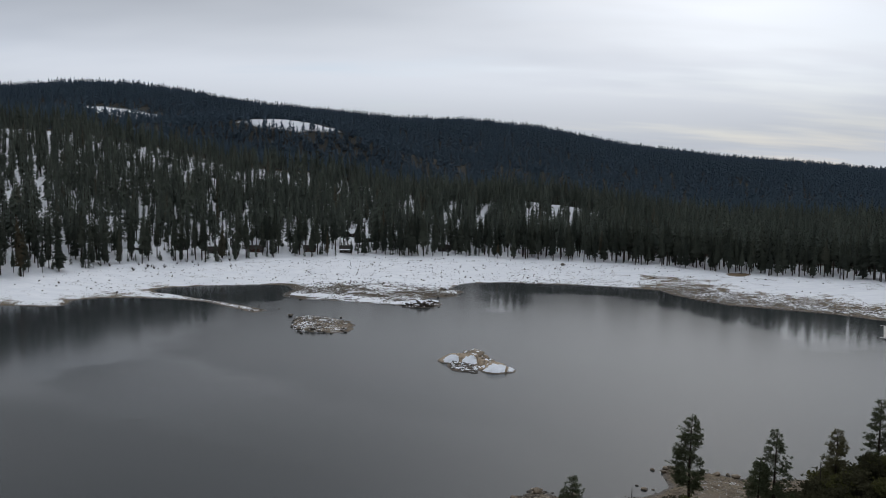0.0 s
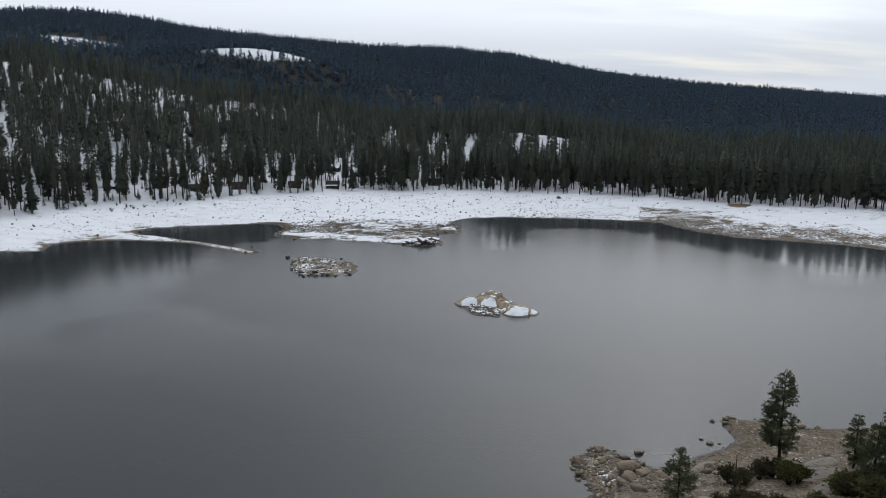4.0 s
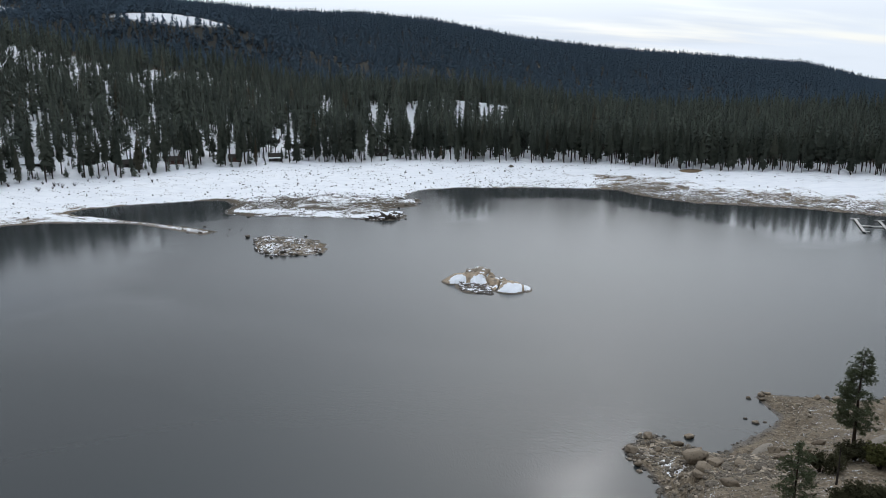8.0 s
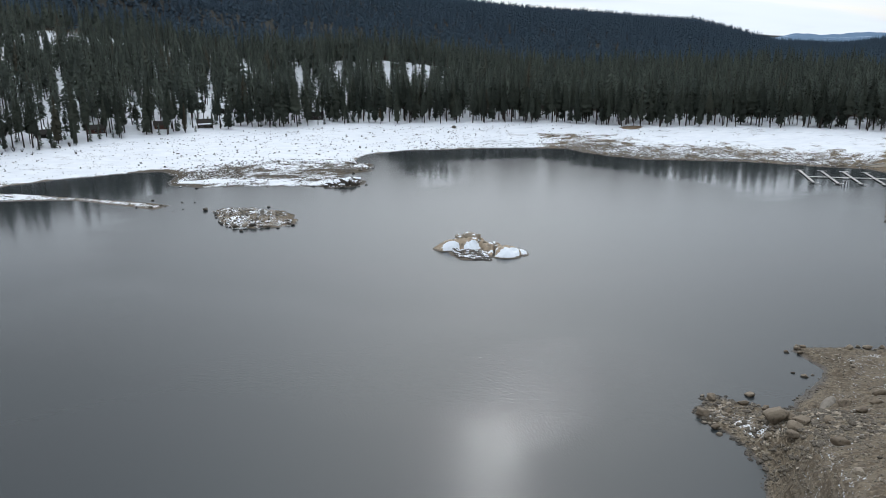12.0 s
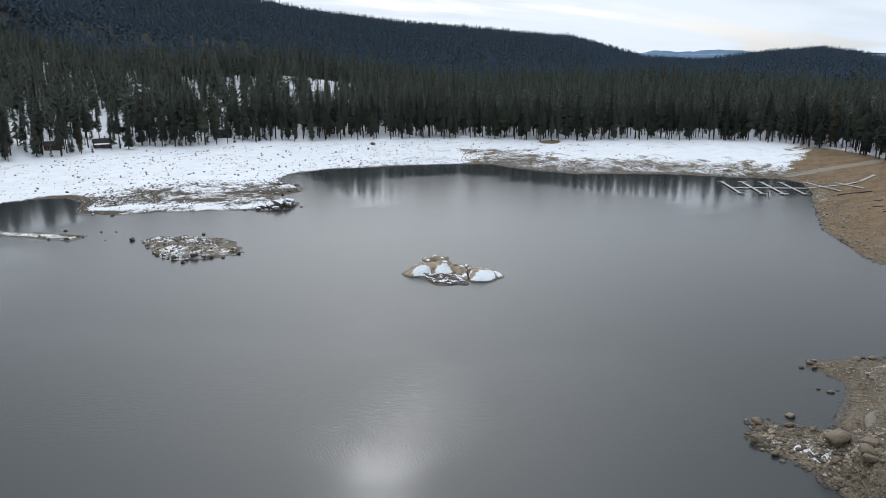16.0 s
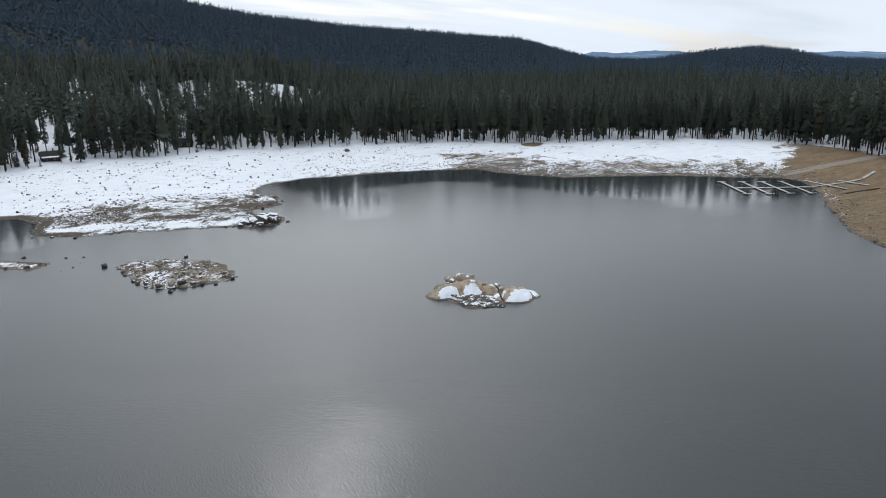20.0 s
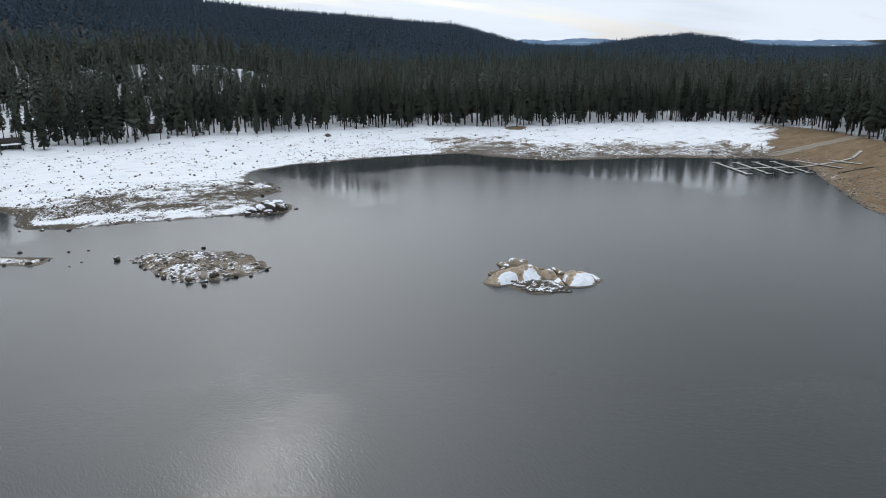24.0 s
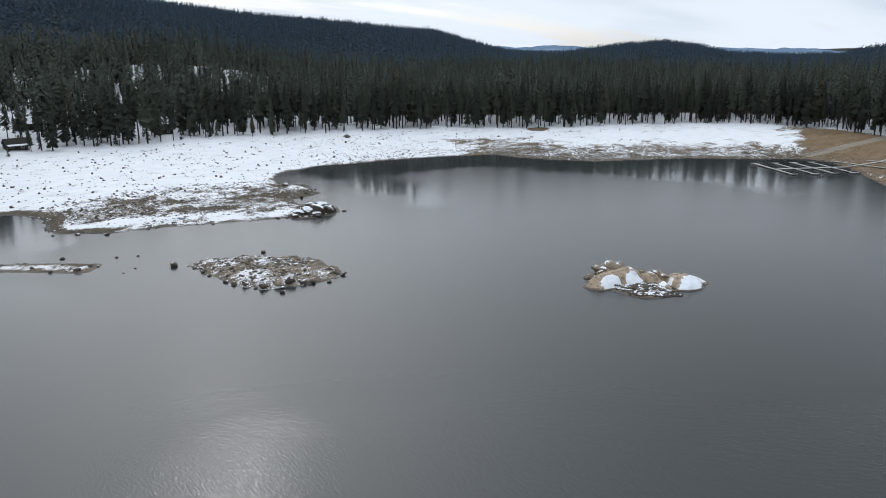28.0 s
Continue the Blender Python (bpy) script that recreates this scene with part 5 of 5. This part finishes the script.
for k in range(13):
    x, y = pick.uniform(20, 37), pick.uniform(91, 97.5)
    shrub(x, y, pick.uniform(1.0, 1.9), pick.random() < 0.8)


def snag(x, y, tall, seed):
    r = random.Random(seed)
    v, f = [], []
    tube(v, f, [(0, 0, -0.3), (0.05, 0.02, tall * 0.5), (0.0, 0.06, tall)], [0.16, 0.1, 0.03], 6)
    lv, lf = [], []
    for _ in range(16):
        z, a = tall * r.uniform(0.25, 0.95), r.uniform(0, 6.283)
        q = r.uniform(0.5, 1.5) * (1.1 - z / tall)
        tube(lv, lf, [(0, 0, z), (q * math.cos(a), q * math.sin(a), z + q * 0.35)], [0.035, 0.01], 3)
    ob = new("dead_tree")
    ob.matrix_basis = pose(x, y, height_at(x, y))
    child("trunk", mesh_of("trunk", v, f, [BARK]), ob)
    child("limbs", mesh_of("limbs", lv, lf, [BARK]), ob)
    tagged(ob, "small bare dead tree among brush", "tree")


snag(27.5, 103.0, 5.5, 3)
snag(54.5, 103.5, 7.0, 4)


# ---- floating docks ----
def dock(a, b, wide, label, level=None, heads=(True, True), name="floating_dock", group="docks"):
    """A deck between two plan points on floats or, beached, on the ground."""
    (x0, y0), (x1, y1) = a, b
    length, turn = math.hypot(x1 - x0, y1 - y0), math.degrees(math.atan2(y1 - y0, x1 - x0))
    z0, z1 = (0.42, 0.42) if level is None else level
    ob = new(name)
    ob.matrix_basis = pose((x0 + x1) / 2, (y0 + y1) / 2, (z0 + z1) / 2, 0, -math.degrees(math.atan2(z1 - z0, length)), turn)
    n = max(3, int(length / 2.4))
    gap = length / n
    board = bpy.data.meshes.new("deck_board")
    bm = box(bmesh.new(), (gap - 0.04, wide, 0.08), Matrix(), 0.015)
    bm.to_mesh(board)
    bm.free()
    board.materials.append(DECK)
    for k in range(n):
        child("deck_board", board, ob, pose(-length / 2 + gap * (k + 0.5), 0, pick.uniform(-0.008, 0.008)))
    for s in (-1, 1):
        part("stringer", box(bmesh.new(), (length, 0.10, 0.2), pose(0, s * (wide / 2 + 0.05), -0.06), 0.012), DECK, ob)
    for k in range(max(2, n // 3)):
        part("float", box(bmesh.new(), (1.2, wide * 0.8, 0.42), pose(-length / 2 + length * (k + 0.5) / max(2, n // 3), 0, -0.26), 0.08), FLOAT, ob, "black plastic float")
    for s, on in zip((-1, 1), heads):
        if on:
            part("head", box(bmesh.new(), (wide * 0.9, 3.6, 0.1), pose(s * (length / 2 - wide * 0.4), 0, 0.085), 0.02), DECK, ob)
    return tagged(ob, label, "dock", group)


dock((174.8, 291.0), (202.7, 275.3), 1.0, "long pale plank walkway floating on the lake", heads=(False, False))
for a, b in (((182.7, 303.9), (168.4, 279.4)), ((189.9, 298.9), (175.9, 274.6)), ((197.0, 294.4), (183.2, 270.4)), ((204.4, 290.4), (190.4, 266.0))):
    dock(a, b, 0.85, "pale plank finger dock floating on the lake")


def on_land(p):
    return max(height_at(*p), 0.05) + 0.42


for a, b, wide in (((214.0, 286.2), (202.7, 259.6), 1.4), ((217.0, 272.5), (212.4, 256.6), 1.4), ((203.4, 275.0), (214.0, 268.0), 1.4), ((214.6, 267.8), (222.0, 265.4), 1.4), ((222.6, 265.4), (236.3, 268.5), 1.5)):
    dock(a, b, wide * 0.72, "pale plank dock stranded on the tan beach", (on_land(a), on_land(b)), (False, False))
post = new("mooring_frame")
post.matrix_basis = pose(177.6, 273.4, 0.45)
for dx in (-0.8, 0.8):
    for dy in (-0.6, 0.6):
        part("post", box(bmesh.new(), (0.16, 0.16, 2.6), pose(dx, dy, -0.2)), DARK_TIMBER, post)
for z in (0.5, 1.4):
    for dy in (-0.6, 0.6):
        part("rail", box(bmesh.new(), (1.9, 0.1, 0.12), pose(0, dy, z)), DARK_TIMBER, post)
tagged(post, "dark timber mooring frame at the dock end", "frame")


def log(x, y, length, thick, turn, mat, label):
    v, f = [], []
    tube(v, f, [(0, 0, 0), (0.05, 0.03, length * 0.5), (-0.04, 0.06, length)], [thick, thick * 0.9, thick * 0.6], 7)
    c, s = math.cos(radians(turn)), math.sin(radians(turn))
    x1, y1 = x + length * c, y + length * s
    if min(height_at(x, y), height_at(x1, y1)) < 0.15:
        return
    ob = new("log", mesh_of("log", v, f, [mat], smooth=True))
    z0, z1 = max(height_at(x, y), 0), max(height_at(x1, y1), 0)
    ob.matrix_basis = Matrix.Translation((x, y, z0 + thick * 0.6)) @ Vector((x1 - x, y1 - y, z1 - z0)).to_track_quat("Z", "Y").to_matrix().to_4x4()
    tagged(ob, label, "log", "driftwood")


log(196.3, 256.1, 14.3, 0.35, -23.5, STUMP, "long grey boom log lying on the beach")
log(213, 247.5, 9, 0.35, -20, DECK, "bleached log on the tan beach")
for k in range(30):
    log(pick.uniform(150, 235), pick.uniform(225, 262), pick.uniform(2, 6), pick.uniform(0.1, 0.22), pick.uniform(-40, 30), STUMP, "weathered driftwood log on the tan dirt") if k % 2 else None
for k in range(18):
    log(pick.uniform(-150, -120), pick.uniform(352, 385), pick.uniform(3, 8), pick.uniform(0.08, 0.2), pick.uniform(-60, -20), STUMP, "dark driftwood branch lying on snow")
for k in range(16):
    t = pick.random()
    log(120 + 90 * t + pick.uniform(-6, 10), 392 - 88 * t + pick.uniform(0, 14), pick.uniform(2, 6), pick.uniform(0.1, 0.2), pick.uniform(-70, -10), STUMP, "dark driftwood log on the snowy bank")


# ---- the boat ramp ----
def ramp():
    line = [(216, 298.2), (230, 294.8), (245, 291.2), (258.5, 287.0), (276, 281.5)]
    verts, faces = [], []
    pts = []
    for (xa, ya), (xb, yb) in zip(line, line[1:]):
        pts += [(xa + (xb - xa) * q / 8, ya + (yb - ya) * q / 8) for q in range(8)]
    for k, (x, y) in enumerate(pts):
        z = max(height_at(x, y + 2), height_at(x, y - 2), height_at(x, y)) + 0.06
        h = 2.0 + 1.3 * k / len(pts)
        verts += [(x, y - h - 0.1, z - 0.8), (x, y - h, z), (x, y + h, z), (x, y + h + 0.1, z - 0.8)]
        if k:
            b = 4 * k
            faces += [(b - 4 + q, b + q, b + q + 1, b - 3 + q) for q in range(3)]
    tagged(new("boat_ramp", mesh_of("boat_ramp", verts, faces, [CONCRETE])), "pale concrete boat ramp crossing the tan beach", "ramp", kind="structure")
    for side in (2.9,):
        part_bar = new("ramp_curb", mesh_of("ramp_curb", *bar_mesh([(x, y + side) for x, y in pts[:17]], 0.45, 0.35), [DECK]))
        tagged(part_bar, "bleached timber curb beside the boat ramp", "curb")


def bar_mesh(pts, wide, high):
    verts, faces = [], []
    for k, (x, y) in enumerate(pts):
        z = height_at(x, y)
        verts += [(x, y - wide / 2, z - 0.3), (x, y - wide / 2, z + high), (x, y + wide / 2, z + high), (x, y + wide / 2, z - 0.3)]
        if k:
            b = 4 * k
            faces += [(b - 4 + q, b + q, b + q + 1, b - 3 + q) for q in range(3)]
    return verts, faces


ramp()


# ---- cabins among the trees ----
def cabin(x, y, wide, deep, high, turn, mat, label, snowy=True, porch=False):
    z = min(height_at(x + a, y + b) for a in (-wide / 2, wide / 2) for b in (-deep / 2, deep / 2))
    ob = new("cabin")
    ob.matrix_basis = pose(x, y, z, 0, 0, turn)
    t, peak = 0.16, deep * 0.32
    for s in (-1, 1):
        part("wall", box(bmesh.new(), (wide, t, high + 0.6), pose(0, s * (deep / 2 - t / 2), high / 2 - 0.3)), mat, ob)
        bm = bmesh.new()
        pts = [(-deep / 2 + t, -0.6), (deep / 2 - t, -0.6), (deep / 2 - t, high), (0, high + peak), (-deep / 2 + t, high)]
        rings = [[bm.verts.new((s * (wide / 2 - t * q), u, v)) for u, v in pts] for q in (0, 1)]
        bm.faces.new(rings[0])
        bm.faces.new(rings[1][::-1])
        for k in range(5):
            bm.faces.new((rings[0][k], rings[1][k], rings[1][(k + 1) % 5], rings[0][(k + 1) % 5]))
        bmesh.ops.recalc_face_normals(bm, faces=bm.faces)
        part("gable_wall", bm, mat, ob)
        lean = math.degrees(math.atan2(peak, deep / 2))
        run = math.hypot(peak, deep / 2) + 0.5
        m = pose(0, s * deep / 4, high + peak / 2 + 0.02, -s * lean, 0, 0)
        roof = part("roof", box(bmesh.new(), (wide + 0.9, run, 0.14), m @ pose(0, s * 0.22, 0.07)), DARK_TIMBER, ob, "dark roof boards")
        if snowy:
            part("roof_snow", box(bmesh.new(), (wide + 0.7, run - 0.2, 0.26), m @ pose(0, s * 0.2, 0.27), 0.08), ROOF_SNOW, ob, "thick white snow on the roof")
    n = 3 if wide > 8 else 2
    for k in range(n):
        u = (k - (n - 1) / 2) * wide / n
        win = part("window", box(bmesh.new(), (1.2, 0.08, 1.1), pose(u, -deep / 2 - 0.02, high * 0.58)), DECK, ob)
        part("pane", box(bmesh.new(), (1.0, 0.04, 0.9), pose(u, -deep / 2 - 0.06, high * 0.58)), GLASS, win)
    part("door", box(bmesh.new(), (0.95, 0.07, 2.0), pose(wide / 2 - 1.1, -deep / 2 - 0.02, 1.0)), DARK_TIMBER, ob)
    part("chimney", box(bmesh.new(), (0.6, 0.6, 1.8), pose(wide * 0.22, deep * 0.15, high + peak + 0.3)), RUBBLE, ob)
    if porch:
        part("porch_roof", box(bmesh.new(), (wide, 2.4, 0.16), pose(0, -deep / 2 - 1.1, high - 0.15, 8)), ROOF_SNOW, ob, "snow-covered porch roof")
        for u in (-wide / 2 + 0.2, 0, wide / 2 - 0.2):
            part("post", box(bmesh.new(), (0.15, 0.15, high + 0.4), pose(u, -deep / 2 - 2.1, high / 2 - 0.4)), DARK_TIMBER, ob)
    return tagged(ob, label, "house", "lakeside cabins")


cabin(-52, 533, 8.5, 7, 3.6, 8, DARK_TIMBER, "dark timber cabin with snowy roof between tall conifers", True, True)
cabin(-69, 545, 9.5, 7, 3.4, -6, DARK_TIMBER, "dark cabin with a snow-laden porch in the woods", True, True)
cabin(-64, 491, 8.0, 6.5, 2.8, 4, DARK_TIMBER, "low dark cabin at the edge of the snowy beach", False, True)
cabin(-186, 450, 13.5, 7, 2.8, 14, DARK_TIMBER, "long dark cabin with snowy roof above the western shore", True, True)
cabin(-162, 461, 8.0, 6.5, 2.7, 6, DARK_TIMBER, "dark weathered cabin under conifers", False)
cabin(-119, 474, 9.0, 6, 2.5, 10, RED_TIMBER, "red-brown timber cabin half hidden by conifers", False)
cabin(-87, 486, 7.5, 6, 2.5, 5, RED_TIMBER, "red-brown cabin among trunks at the forest edge", False)
cabin(1, 504, 8.0, 6, 2.6, -8, DARK_TIMBER, "small dark cabin behind conifers at the beach", False)
cabin(-208, 447, 10, 6.5, 2.8, 20, DARK_TIMBER, "dark low cabin under conifers", True)
cabin(-141, 458, 7.5, 6, 2.5, 12, DARK_TIMBER, "dark cabin standing low behind snowy brush", False)
for k in range(46):
    x, y = pick.uniform(-190, -120), pick.uniform(405, 446)
    zz, dd, ff = land(np.array([x]), np.array([y]))
    if ff[0] > -14 and ff[0] < 8:
        ob = new("bare_bush")
        ob.matrix_basis = pose(x, y, float(zz[0]), 0, 0, pick.uniform(0, 360)) @ Matrix.Scale(pick.uniform(1.0, 2.2), 4)
        child("stems", DARK_SHRUBS[k % 3][0], ob)
        tagged(ob, "bare leafless bush standing in snow", "shrub", "bushes on the western beach")
